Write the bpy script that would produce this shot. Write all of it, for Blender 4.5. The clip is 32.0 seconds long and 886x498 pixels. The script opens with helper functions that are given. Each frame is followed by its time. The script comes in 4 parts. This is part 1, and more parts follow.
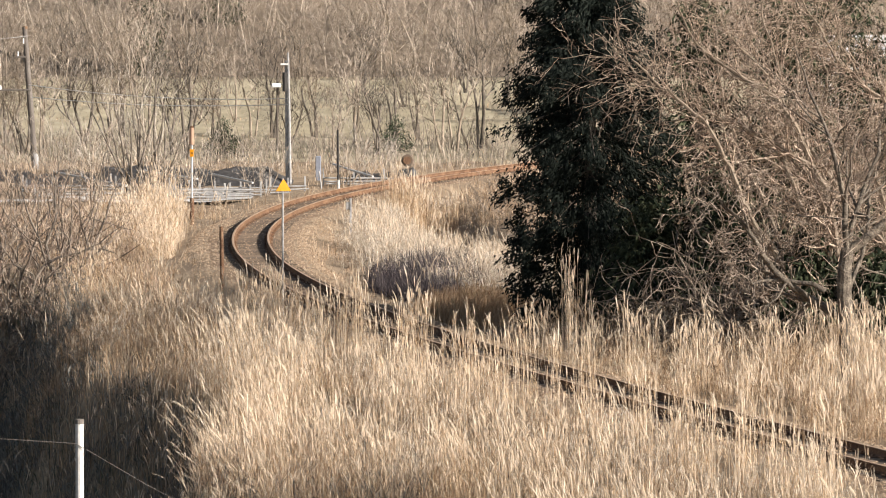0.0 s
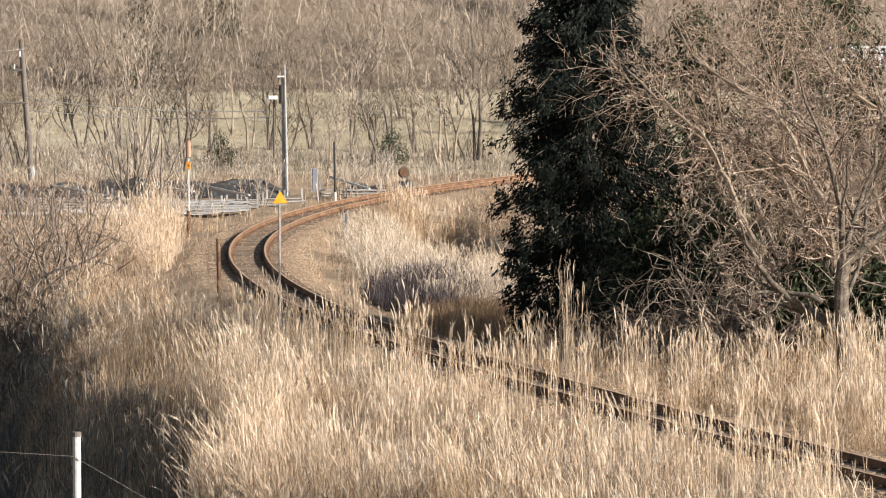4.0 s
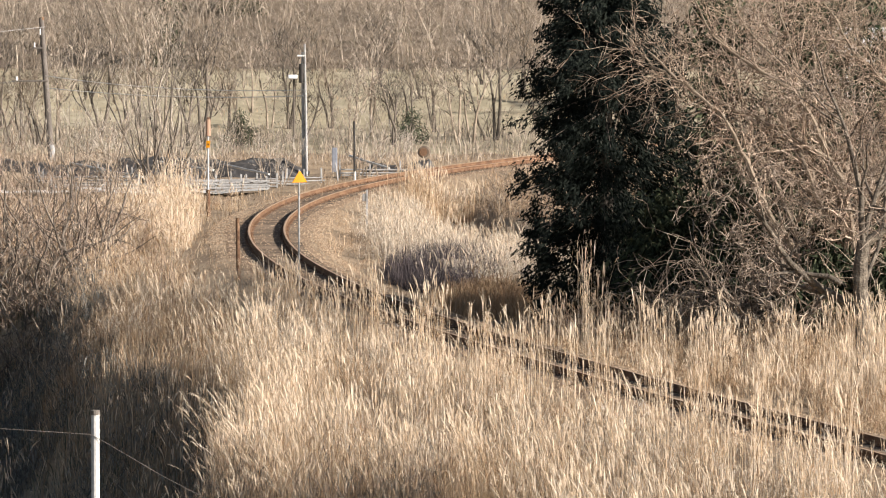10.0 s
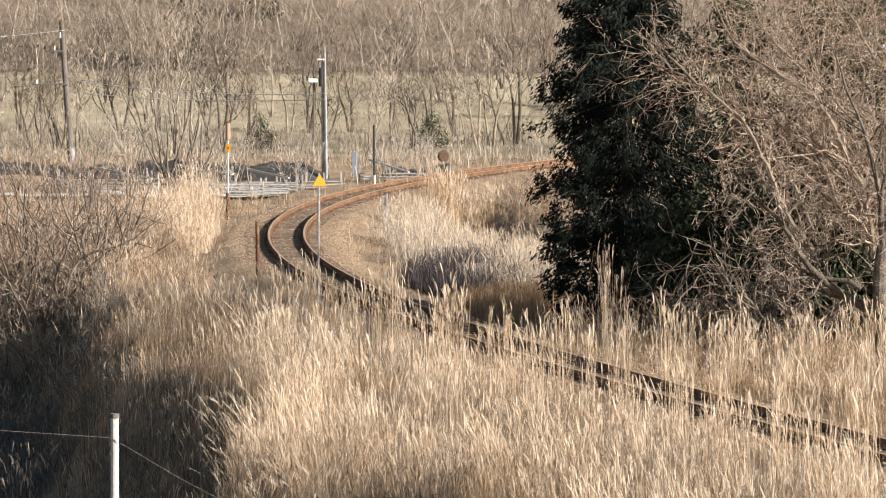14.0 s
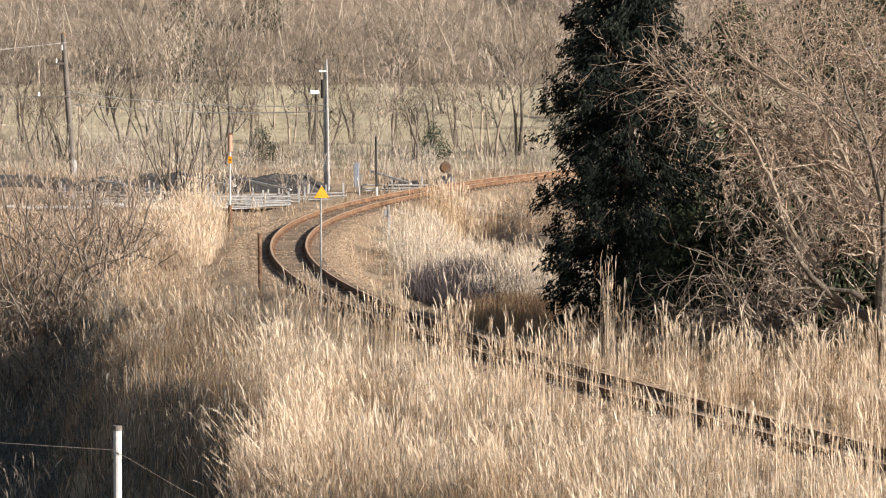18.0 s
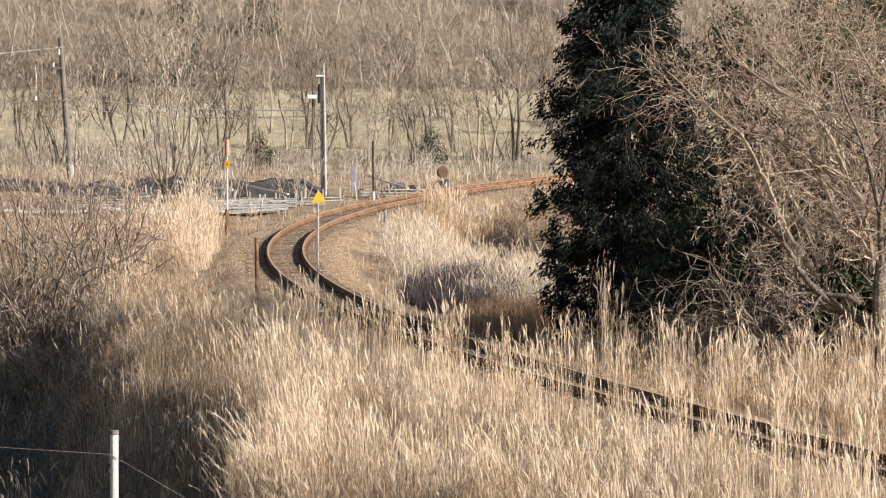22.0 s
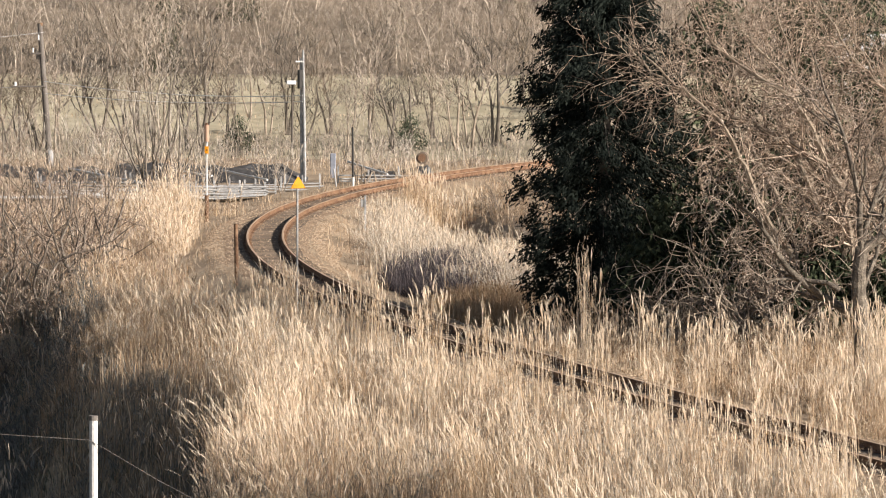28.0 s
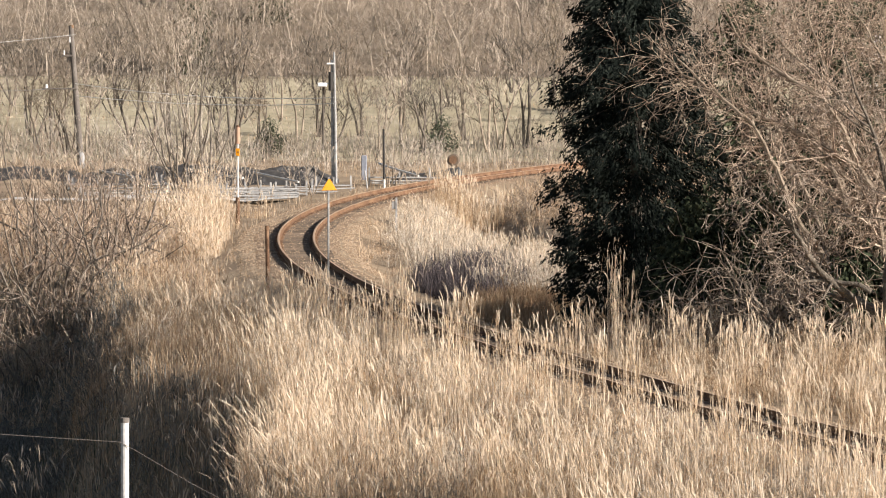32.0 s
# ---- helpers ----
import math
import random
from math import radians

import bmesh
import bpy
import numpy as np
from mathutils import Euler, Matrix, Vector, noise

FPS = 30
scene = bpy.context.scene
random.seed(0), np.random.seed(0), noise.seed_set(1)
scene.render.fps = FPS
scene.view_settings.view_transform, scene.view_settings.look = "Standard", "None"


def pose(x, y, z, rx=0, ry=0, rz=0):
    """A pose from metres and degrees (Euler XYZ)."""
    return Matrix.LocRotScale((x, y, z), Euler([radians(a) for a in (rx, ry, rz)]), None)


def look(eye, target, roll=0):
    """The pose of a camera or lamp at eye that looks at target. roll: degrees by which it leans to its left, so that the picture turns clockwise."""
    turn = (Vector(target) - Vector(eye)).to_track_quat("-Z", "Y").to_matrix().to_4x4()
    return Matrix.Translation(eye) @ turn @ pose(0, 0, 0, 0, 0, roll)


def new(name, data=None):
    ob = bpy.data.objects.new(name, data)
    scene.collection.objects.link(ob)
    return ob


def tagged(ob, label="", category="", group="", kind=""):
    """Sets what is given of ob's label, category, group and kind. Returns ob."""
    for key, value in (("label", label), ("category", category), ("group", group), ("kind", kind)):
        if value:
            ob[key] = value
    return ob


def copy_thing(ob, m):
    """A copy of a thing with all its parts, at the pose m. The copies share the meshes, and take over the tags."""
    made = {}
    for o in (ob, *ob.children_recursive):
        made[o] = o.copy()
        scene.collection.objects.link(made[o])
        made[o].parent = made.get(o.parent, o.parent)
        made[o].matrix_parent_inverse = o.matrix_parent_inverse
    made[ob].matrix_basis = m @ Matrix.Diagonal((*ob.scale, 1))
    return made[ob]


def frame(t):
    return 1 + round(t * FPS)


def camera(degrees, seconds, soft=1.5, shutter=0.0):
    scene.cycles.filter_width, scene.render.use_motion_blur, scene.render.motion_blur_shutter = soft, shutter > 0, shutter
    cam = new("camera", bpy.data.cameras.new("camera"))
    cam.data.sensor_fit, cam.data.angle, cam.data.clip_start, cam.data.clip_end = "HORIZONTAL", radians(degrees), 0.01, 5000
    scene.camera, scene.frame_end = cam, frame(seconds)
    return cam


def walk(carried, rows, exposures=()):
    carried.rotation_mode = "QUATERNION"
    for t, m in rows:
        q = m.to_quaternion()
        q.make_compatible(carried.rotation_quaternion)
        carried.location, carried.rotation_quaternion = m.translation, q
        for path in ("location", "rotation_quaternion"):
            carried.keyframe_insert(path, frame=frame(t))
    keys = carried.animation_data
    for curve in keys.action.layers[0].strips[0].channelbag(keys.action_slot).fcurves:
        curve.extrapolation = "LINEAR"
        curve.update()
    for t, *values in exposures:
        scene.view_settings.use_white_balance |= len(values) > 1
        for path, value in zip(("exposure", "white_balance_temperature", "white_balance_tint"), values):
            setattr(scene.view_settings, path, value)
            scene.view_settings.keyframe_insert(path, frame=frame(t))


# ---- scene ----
# Camera: a long lens held by hand on a rise above a single-track railway curve.
EYE = (0.0, 0.0, 9.8)
TILT = -3.211
# seconds, pan to the left, tilt up, roll clockwise (degrees)
PATH = [
    (0, 0.0000, -0.0001, -0.004), (0.5, -0.0065, 0.0153, -0.171), (1, -0.0108, 0.0531, -0.134), (1.5, -0.0080, 0.0545, -0.185),
    (2, -0.0215, 0.0601, -0.169), (2.5, -0.0321, 0.0730, -0.112), (3, -0.0416, 0.1008, -0.121), (3.5, -0.0374, 0.1342, -0.157),
    (5.5, -0.0043, 0.0518, -0.004), (6, -0.0112, 0.0533, -0.013), (6.5, -0.0076, 0.0685, -0.112), (7, 0.0193, 0.0119, -0.092),
    (7.5, 0.0336, -0.1310, 0.029), (8, 0.0602, -0.1339, 0.019), (8.5, 0.0835, -0.1195, -0.007), (9, 0.1176, -0.0808, -0.006),
    (9.5, 0.1387, -0.0694, -0.001), (10, 0.1642, -0.0839, 0.093), (10.5, 0.1825, -0.0782, -0.002), (11, 0.2175, -0.0357, 0.012),
    (11.5, 0.2448, -0.0222, 0.098), (12, 0.2743, -0.0042, 0.119), (12.5, 0.2998, 0.0043, 0.111), (13, 0.3267, -0.0133, 0.179),
    (13.5, 0.3447, -0.0306, 0.157), (14, 0.3634, -0.0438, 0.190), (14.5, 0.3693, -0.0576, 0.204), (16.5, 0.3729, -0.0571, 0.148),
    (17, 0.3752, -0.0132, 0.074), (17.5, 0.3849, 0.0235, 0.024), (18, 0.3873, 0.0711, 0.037), (18.5, 0.4017, 0.0752, 0.064),
    (19, 0.4019, 0.0670, 0.051), (19.5, 0.4111, 0.0798, 0.032), (20, 0.4106, 0.0927, 0.061), (20.5, 0.4041, 0.0834, 0.073),
    (21, 0.3923, 0.0872, 0.049), (21.5, 0.3748, 0.1118, 0.051), (22, 0.3564, 0.1190, 0.096), (22.5, 0.3086, 0.0746, 0.112),
    (23, 0.2786, 0.0745, 0.072), (23.5, 0.2561, 0.0745, 0.146), (24, 0.2355, 0.0493, 0.266), (24.5, 0.2330, 0.0620, 0.213),
    (25, 0.2372, 0.0662, 0.126), (25.5, 0.2316, 0.0292, 0.240), (27.5, 0.1616, -0.0098, 0.183), (28, 0.1473, -0.0236, 0.154),
    (28.5, 0.1433, -0.0573, 0.176), (29, 0.1803, -0.0609, 0.213), (29.5, 0.2673, -0.0493, 0.254), (30, 0.3136, -0.0216, 0.274),
    (30.5, 0.3570, -0.0180, 0.244), (31, 0.3888, -0.0113, 0.191), (31.5, 0.4119, -0.0070, 0.225), (32, 0.4632, -0.0045, 0.105),
]
cam = camera(8.97, 32.0, soft=1.1)
walk(cam, [(t, pose(*EYE, 90 + TILT + up, 0, pan) @ pose(0, 0, 0, 0, 0, roll)) for t, pan, up, roll in PATH],
     exposures=((0.0, 1.03), (32.0, 1.03)))

# Winter sun from the right, low, and a clear sky.
SUN_AZ, SUN_EL = 118.0, 24.0
to_sun = Vector((math.sin(radians(SUN_AZ)) * math.cos(radians(SUN_EL)),
                 math.cos(radians(SUN_AZ)) * math.cos(radians(SUN_EL)), math.sin(radians(SUN_EL))))
lamp = bpy.data.lights.new("sun", "SUN")
lamp.energy, lamp.angle, lamp.color = 5.0, radians(0.55), (1.0, 0.93, 0.865)
new("sun", lamp).matrix_world = look(to_sun * 400, (0, 0, 0))
world = bpy.data.worlds.new("sky")
scene.world = world
world.use_nodes = True
sky = world.node_tree.nodes.new("ShaderNodeTexSky")
sky.sky_type, sky.sun_disc = "NISHITA", False
sky.sun_elevation, sky.sun_rotation = radians(SUN_EL), radians(SUN_AZ)
world.node_tree.links.new(sky.outputs[0], world.node_tree.nodes["Background"].inputs[0])
world.node_tree.nodes["Background"].inputs[1].default_value = 0.055


# ---------------------------------------------------------------- materials
def material(name, colours, scale=3.0, fine=40.0, rough=0.85, bump=0.0, island=0.0, each=0.0, translucent=0.0, metal=0.0, spec=0.25):
    """Two-scale noise over a colour ramp; island / each: how far pieces or objects differ from one another."""
    m = bpy.data.materials.new(name)
    m.use_nodes = True
    nt = m.node_tree
    nodes, links = nt.nodes, nt.links
    bsdf = nodes["Principled BSDF"]
    where = nodes.new("ShaderNodeNewGeometry")
    big, small = nodes.new("ShaderNodeTexNoise"), nodes.new("ShaderNodeTexNoise")
    for tex, s in ((big, scale), (small, fine)):
        tex.inputs["Scale"].default_value, tex.inputs["Detail"].default_value = s, 4.0
        links.new(where.outputs["Position"], tex.inputs["Vector"])
    mix = nodes.new("ShaderNodeMix")
    mix.inputs[0].default_value = 0.45
    links.new(big.outputs[0], mix.inputs[2])
    links.new(small.outputs[0], mix.inputs[3])
    value = mix.outputs[0]
    for amount, out in ((island, where.outputs["Random Per Island"]), (each, None)):
        if amount:
            if out is None:
                out = nodes.new("ShaderNodeObjectInfo").outputs["Random"]
            push = nodes.new("ShaderNodeMix")
            push.inputs[0].default_value = amount
            links.new(value, push.inputs[2])
            links.new(out, push.inputs[3])
            value = push.outputs[0]
    ramp = nodes.new("ShaderNodeValToRGB")
    lo, hi = (0.3, 0.7) if not (island or each) else (0.15, 0.85)
    els = ramp.color_ramp.elements
    for i, c in enumerate(colours):
        at = lo + (hi - lo) * i / max(1, len(colours) - 1)
        e = els[i] if i < 2 else els.new(at)
        e.position, e.color = at, (*c, 1)
    links.new(value, ramp.inputs[0])
    links.new(ramp.outputs[0], bsdf.inputs["Base Color"])
    bsdf.inputs["Roughness"].default_value, bsdf.inputs["Metallic"].default_value = rough, metal
    bsdf.inputs["Specular IOR Level"].default_value = spec
    if bump:
        b = nodes.new("ShaderNodeBump")
        b.inputs["Strength"].default_value, b.inputs["Distance"].default_value = bump, 0.05
        links.new(small.outputs[0], b.inputs["Height"])
        links.new(b.outputs[0], bsdf.inputs["Normal"])
    if translucent:
        through_leaf, both = nodes.new("ShaderNodeBsdfTranslucent"), nodes.new("ShaderNodeMixShader")
        links.new(ramp.outputs[0], through_leaf.inputs[0])
        both.inputs[0].default_value = translucent
        links.new(bsdf.outputs[0], both.inputs[1])
        links.new(through_leaf.outputs[0], both.inputs[2])
        links.new(both.outputs[0], nodes["Material Output"].inputs[0])
    return m


EARTH = material("earth", [(0.12, 0.085, 0.056), (0.26, 0.192, 0.125), (0.40, 0.31, 0.205)], 0.35, 6.0, 0.95, 0.5)
LITTER = material("leaf_litter", [(0.10, 0.077, 0.055), (0.19, 0.146, 0.104), (0.30, 0.24, 0.175)], 0.08, 1.2, 0.95, 0.6)
FIELD = material("field", [(0.20, 0.165, 0.105), (0.31, 0.265, 0.175), (0.45, 0.395, 0.28)], 0.12, 2.0, 0.95, 0.4)
BALLAST = material("ballast", [(0.11, 0.074, 0.047), (0.22, 0.152, 0.098), (0.38, 0.28, 0.19)], 2.0, 18.0, 0.95, 0.9)
STONE = material("ballast_stone", [(0.17, 0.108, 0.066), (0.36, 0.25, 0.155), (0.54, 0.41, 0.28)], 1.0, 30.0, 0.9, 0.0, island=0.7)
RUST = material("rusty_steel", [(0.05, 0.026, 0.015), (0.145, 0.078, 0.043), (0.31, 0.195, 0.115)], 2.0, 30.0, 0.8, 0.3, spec=0.3)
RAIL_TOP = material("worn_rail_head", [(0.33, 0.215, 0.135), (0.50, 0.365, 0.26)], 1.0, 20.0, 0.5, 0.0, metal=0.25)
SLEEPER = material("sleeper_wood", [(0.05, 0.04, 0.03), (0.12, 0.09, 0.065), (0.20, 0.15, 0.11)], 1.5, 14.0, 0.9, 0.5, each=0.4)
STALK = material("dry_stalk", [(0.20, 0.12, 0.062), (0.61, 0.44, 0.275), (0.85, 0.70, 0.52)], 0.45, 5.0, 0.7, island=0.6, each=0.2, translucent=0.3)
LEAF = material("dry_leaf", [(0.09, 0.052, 0.028), (0.47, 0.32, 0.19), (0.84, 0.69, 0.51)], 0.45, 5.0, 0.75, island=0.75, each=0.15, translucent=0.3)
PALE_RAIL = material("weathered_fence", [(0.18, 0.172, 0.165), (0.33, 0.32, 0.305), (0.52, 0.505, 0.48)], 1.2, 9.0, 0.85, 0.2)
PLUME = material("seed_plume", [(0.63, 0.485, 0.335), (0.79, 0.65, 0.49), (0.88, 0.77, 0.63)], 0.5, 5.0, 0.9, island=0.5, translucent=0.4)
# shaded copy of the dry grass: the hollow's shade is in this grey
SHADE_GRASS = material("shade_grass", [(0.042, 0.043, 0.038), (0.115, 0.114, 0.10), (0.36, 0.345, 0.31)], 0.5, 5.0, 0.9, island=0.6, translucent=0.3)
WEED = material("brown_weed", [(0.15, 0.105, 0.07), (0.35, 0.255, 0.18), (0.56, 0.45, 0.34)], 0.6, 5.0, 0.9, island=0.6, translucent=0.2)
PALE_GRASS = material("pale_grass", [(0.26, 0.195, 0.13), (0.63, 0.525, 0.405), (0.85, 0.765, 0.64)], 0.5, 5.0, 0.9, island=0.75, translucent=0.25)
# green darkened for the hollow's shade; the field bushes use it too
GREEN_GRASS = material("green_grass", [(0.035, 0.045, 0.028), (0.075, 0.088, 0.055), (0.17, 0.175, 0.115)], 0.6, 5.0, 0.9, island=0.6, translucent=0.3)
RUSSET = material("russet_bush", [(0.20, 0.122, 0.07), (0.43, 0.285, 0.165), (0.62, 0.46, 0.30)], 0.6, 5.0, 0.9, island=0.6, translucent=0.3)
BARK = material("bare_bark", [(0.11, 0.085, 0.065), (0.24, 0.19, 0.14), (0.44, 0.365, 0.285)], 1.2, 18.0, 0.9, 0.5, island=0.35)
TWIG = material("bare_twig", [(0.085, 0.060, 0.043), (0.215, 0.162, 0.121), (0.46, 0.378, 0.30)], 0.8, 9.0, 0.85, island=0.6)
TRUNK_BARK = material("mottled_bark", [(0.045, 0.037, 0.03), (0.115, 0.094, 0.072), (0.28, 0.235, 0.18)], 5.0, 24.0, 0.9, 0.8)
PALE_TWIG = material("pale_twig", [(0.18, 0.15, 0.12), (0.35, 0.30, 0.245), (0.54, 0.48, 0.40)], 0.8, 9.0, 0.85, island=0.6)
# near-black because the shadow beside the track is put into this colour
SHADOW_BRAMBLE = material("shadow_bramble", [(0.026, 0.021, 0.023), (0.062, 0.050, 0.052), (0.165, 0.135, 0.13)], 0.8, 9.0, 0.9, island=0.6)
# shaded copy of bare_twig: depth shade is put into the colour
HEDGE_TWIG = material("shaded_twig", [(0.06, 0.044, 0.033), (0.145, 0.108, 0.08), (0.32, 0.25, 0.19)], 0.8, 9.0, 0.85, island=0.6)
PINK_TWIG = material("reddish_twig", [(0.088, 0.060, 0.043), (0.265, 0.19, 0.136), (0.59, 0.475, 0.362)], 0.8, 9.0, 0.85, island=0.6)
DARK_BARK = material("dark_bark", [(0.06, 0.05, 0.04), (0.12, 0.10, 0.08), (0.20, 0.165, 0.13)], 0.8, 9.0, 0.9, island=0.5)
FAR_TWIG = material("far_twig", [(0.13, 0.102, 0.08), (0.32, 0.258, 0.20), (0.56, 0.475, 0.38)], 0.05, 3.0, 0.9, island=0.6)
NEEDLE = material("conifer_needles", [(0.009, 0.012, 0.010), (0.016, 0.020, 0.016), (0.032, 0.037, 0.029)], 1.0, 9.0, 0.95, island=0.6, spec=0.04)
EVERGREEN = material("far_evergreen", [(0.016, 0.022, 0.013), (0.035, 0.043, 0.024), (0.075, 0.08, 0.045)], 0.4, 6.0, 0.95, island=0.6, spec=0.08)
CONCRETE = material("weathered_concrete", [(0.42, 0.40, 0.37), (0.58, 0.56, 0.52), (0.70, 0.68, 0.64)], 1.0, 16.0, 0.85, 0.2)
POLE_GREY = material("aged_pole", [(0.075, 0.063, 0.054), (0.13, 0.112, 0.096), (0.21, 0.185, 0.16)], 1.0, 16.0, 0.85, 0.3)
GALVANISED = material("galvanised_pipe", [(0.45, 0.45, 0.45), (0.62, 0.62, 0.62)], 2.0, 20.0, 0.5, 0.0, metal=0.3)
WHITE = material("white_paint", [(0.66, 0.65, 0.62), (0.82, 0.81, 0.79)], 2.0, 20.0, 0.6)
YELLOW = material("yellow_sign_paint", [(0.56, 0.215, 0.004), (0.66, 0.27, 0.006)], 3.0, 20.0, 0.45)
ORANGE = material("faded_orange_paint", [(0.32, 0.195, 0.13), (0.44, 0.285, 0.195)], 3.0, 20.0, 0.55)
BLACK = material("black_paint", [(0.02, 0.018, 0.016), (0.05, 0.045, 0.04)], 3.0, 20.0, 0.6)
TARP = material("black_sheeting", [(0.02, 0.019, 0.018), (0.045, 0.042, 0.040), (0.13, 0.125, 0.12)], 0.6, 4.0, 0.6, 0.6)
GREY_BLUE = material("grey_blue_metal", [(0.15, 0.16, 0.19), (0.26, 0.27, 0.30)], 2.0, 14.0, 0.6)


# ---------------------------------------------------------------- mesh helpers
def part(name, bm, mat, parent=None, label=""):
    """Links a bmesh as one mesh object, under parent where one is given."""
    data = bpy.data.meshes.new(name)
    bm.to_mesh(data)
    bm.free()
    data.materials.append(mat)
    ob = new(name, data)
    ob.parent = parent
    return tagged(ob, label) if label else ob


def cloud(name, verts, faces, mat, parent=None, at=(0, 0, 0)):
    """Links arrays of vertices and of equal-sided faces as one mesh object."""
    verts, faces = np.asarray(verts, np.float32), np.asarray(faces, np.int32)
    data = bpy.data.meshes.new(name)
    n, k = faces.shape
    data.vertices.add(len(verts))
    data.vertices.foreach_set("co", verts.ravel())
    data.loops.add(n * k)
    data.loops.foreach_set("vertex_index", faces.ravel())
    data.polygons.add(n)
    data.polygons.foreach_set("loop_start", np.arange(0, n * k, k, dtype=np.int32))
    data.polygons.foreach_set("loop_total", np.full(n, k, np.int32))
    data.update(calc_edges=True)
    data.materials.append(mat)
    ob = new(name, data)
    ob.location, ob.parent = at, parent
    return ob


def empty(name, m, label, category, group="", kind=""):
    ob = new(name)
    ob.matrix_world = m
    ob.empty_display_size = 0.2
    return tagged(ob, label, category, group, kind)


def box_bm(sx, sy, sz, at=(0, 0, 0), bevel=0.0, bm=None):
    bm = bm or bmesh.new()
    made = bmesh.ops.create_cube(bm, size=1.0, matrix=Matrix.Translation(at) @ Matrix.Diagonal((sx, sy, sz, 1)))
    if bevel:
        edges = list({e for v in made["verts"] for e in v.link_edges})
        bmesh.ops.bevel(bm, geom=edges, offset=bevel, segments=1, affect="EDGES")
    return bm


def tube_bm(points, radii, sides=10, bm=None):
    """A round bar through the points, closed at both ends."""
    bm = bm or bmesh.new()
    rings = []
    for i, (p, r) in enumerate(zip(points, radii)):
        a, b = Vector(points[max(0, i - 1)]), Vector(points[min(len(points) - 1, i + 1)])
        d = (b - a).normalized()
        s = d.cross(Vector((0.31, 0.95, 0.05))).normalized()
        if s.length < 0.5:
            s = Vector((1, 0, 0))
        q = d.cross(s)
        rings.append([bm.verts.new(Vector(p) + (s * math.cos(k * math.tau / sides) + q * math.sin(k * math.tau / sides)) * r) for k in range(sides)])
    for a, b in zip(rings, rings[1:]):
        for k in range(sides):
            bm.faces.new((a[k], a[(k + 1) % sides], b[(k + 1) % sides], b[k]))
    bm.faces.new(rings[0][::-1])
    bm.faces.new(rings[-1])
    bmesh.ops.recalc_face_normals(bm, faces=bm.faces)
    return bm


def unit(v):
    return v / np.maximum(1e-9, np.linalg.norm(v, axis=-1, keepdims=True))


def ribbons(rng, nodes, widths, side=None):
    """Flat blades: nodes (n, k, 3), widths (n, k). Returns vertices and quads."""
    n, k, _ = nodes.shape
    if side is None:
        a = rng.uniform(0, math.tau, n)
        side = np.stack([np.cos(a), np.sin(a), np.zeros(n)], 1)
    half = side[:, None, :] * widths[..., None] * 0.5
    v = np.stack([nodes - half, nodes + half], 2).reshape(n, 2 * k, 3)
    base = (np.arange(n) * 2 * k)[:, None, None]
    j = np.arange(k - 1)[None, :, None] * 2
    f = base + j + np.array([0, 1, 3, 2])[None, None, :]
    return v.reshape(-1, 3), f.reshape(-1, 4)


def rods(p0, p1, r0, r1, sides=3):
    """A small open prism for each segment. Returns vertices and quads."""
    p0, p1 = np.asarray(p0, float), np.asarray(p1, float)
    r0, r1 = np.asarray(r0, float), np.asarray(r1, float)
    d = unit(p1 - p0)
    ref = np.where(np.abs(d[:, 2:3]) > 0.9, np.array([[1.0, 0, 0]]), np.array([[0, 0, 1.0]]))
    s = unit(np.cross(d, ref))
    q = np.cross(d, s)
    n = len(p0)
    a = np.arange(sides) * math.tau / sides
    ring = s[:, None, :] * np.cos(a)[None, :, None] + q[:, None, :] * np.sin(a)[None, :, None]
    v = np.concatenate([p0[:, None] + ring * r0[:, None, None], p1[:, None] + ring * r1[:, None, None]], 1)
    k = np.arange(sides)
    f = np.stack([k, (k + 1) % sides, sides + (k + 1) % sides, sides + k], 1)
    f = (np.arange(n) * 2 * sides)[:, None, None] + f[None]
    return v.reshape(-1, 3), f.reshape(-1, 4)


def merge(*pairs):
    vs, fs, at = [], [], 0
    for v, f in pairs:
        vs.append(v)
        fs.append(f + at)
        at += len(v)
    return np.concatenate(vs), np.concatenate(fs)


# ---------------------------------------------------------------- the plan
def step(a, b, x):
    t = np.clip((x - a) / (b - a), 0, 1)
    return t * t * (3 - 2 * t)


TRACK = (2.2959, 9.0826, -5.5591, -5.4828)


def track_line():
    """Centre line of the track: x by y, a transition curve into a 200 m curve and out of sight."""
    y = np.arange(60.0, 420.0, 0.5)
    s = (np.clip(y, 104, 234) - 170) / 60
    x = np.polyval(TRACK, s)
    slope = np.polyval(np.polyder(TRACK), s) / 60
    x = x + np.where(y < 104, slope * (y - 104), 0)
    far = np.maximum(y - 234, 0)
    x = x + slope * far + far ** 2 / 400.0 * (1 + far / 300)
    return y, x, np.gradient(x, y)


LINE_Y, LINE_X, LINE_S = track_line()


def beside(x, y):
    """Metres to the right of the track's centre line, seen from the camera."""
    return (x - np.interp(y, LINE_Y, LINE_X)) / np.sqrt(1 + np.interp(y, LINE_Y, LINE_S) ** 2)


def ridge(y):
    """x of the brow of the embankment, above the shaded hollow."""
    return sum(np.interp(y + d, (84, 108, 112, 114.5, 116.5, 119, 122, 126, 130, 133, 137, 141, 146, 156, 170), (3.5, 0.8, -1.0, -2.5, -4.3, -5.0, -5.0, -4.65, -4.5, -5.2, -6.8, -8.4, -9.2, -9.8, -11.5)) for d in (-1.5, 0, 1.5)) / 3


def ditch_line(y):
    """Metres to the right of the track at which the ditch inside the curve runs."""
    return 4.25 + 0.14 * (210 - y)


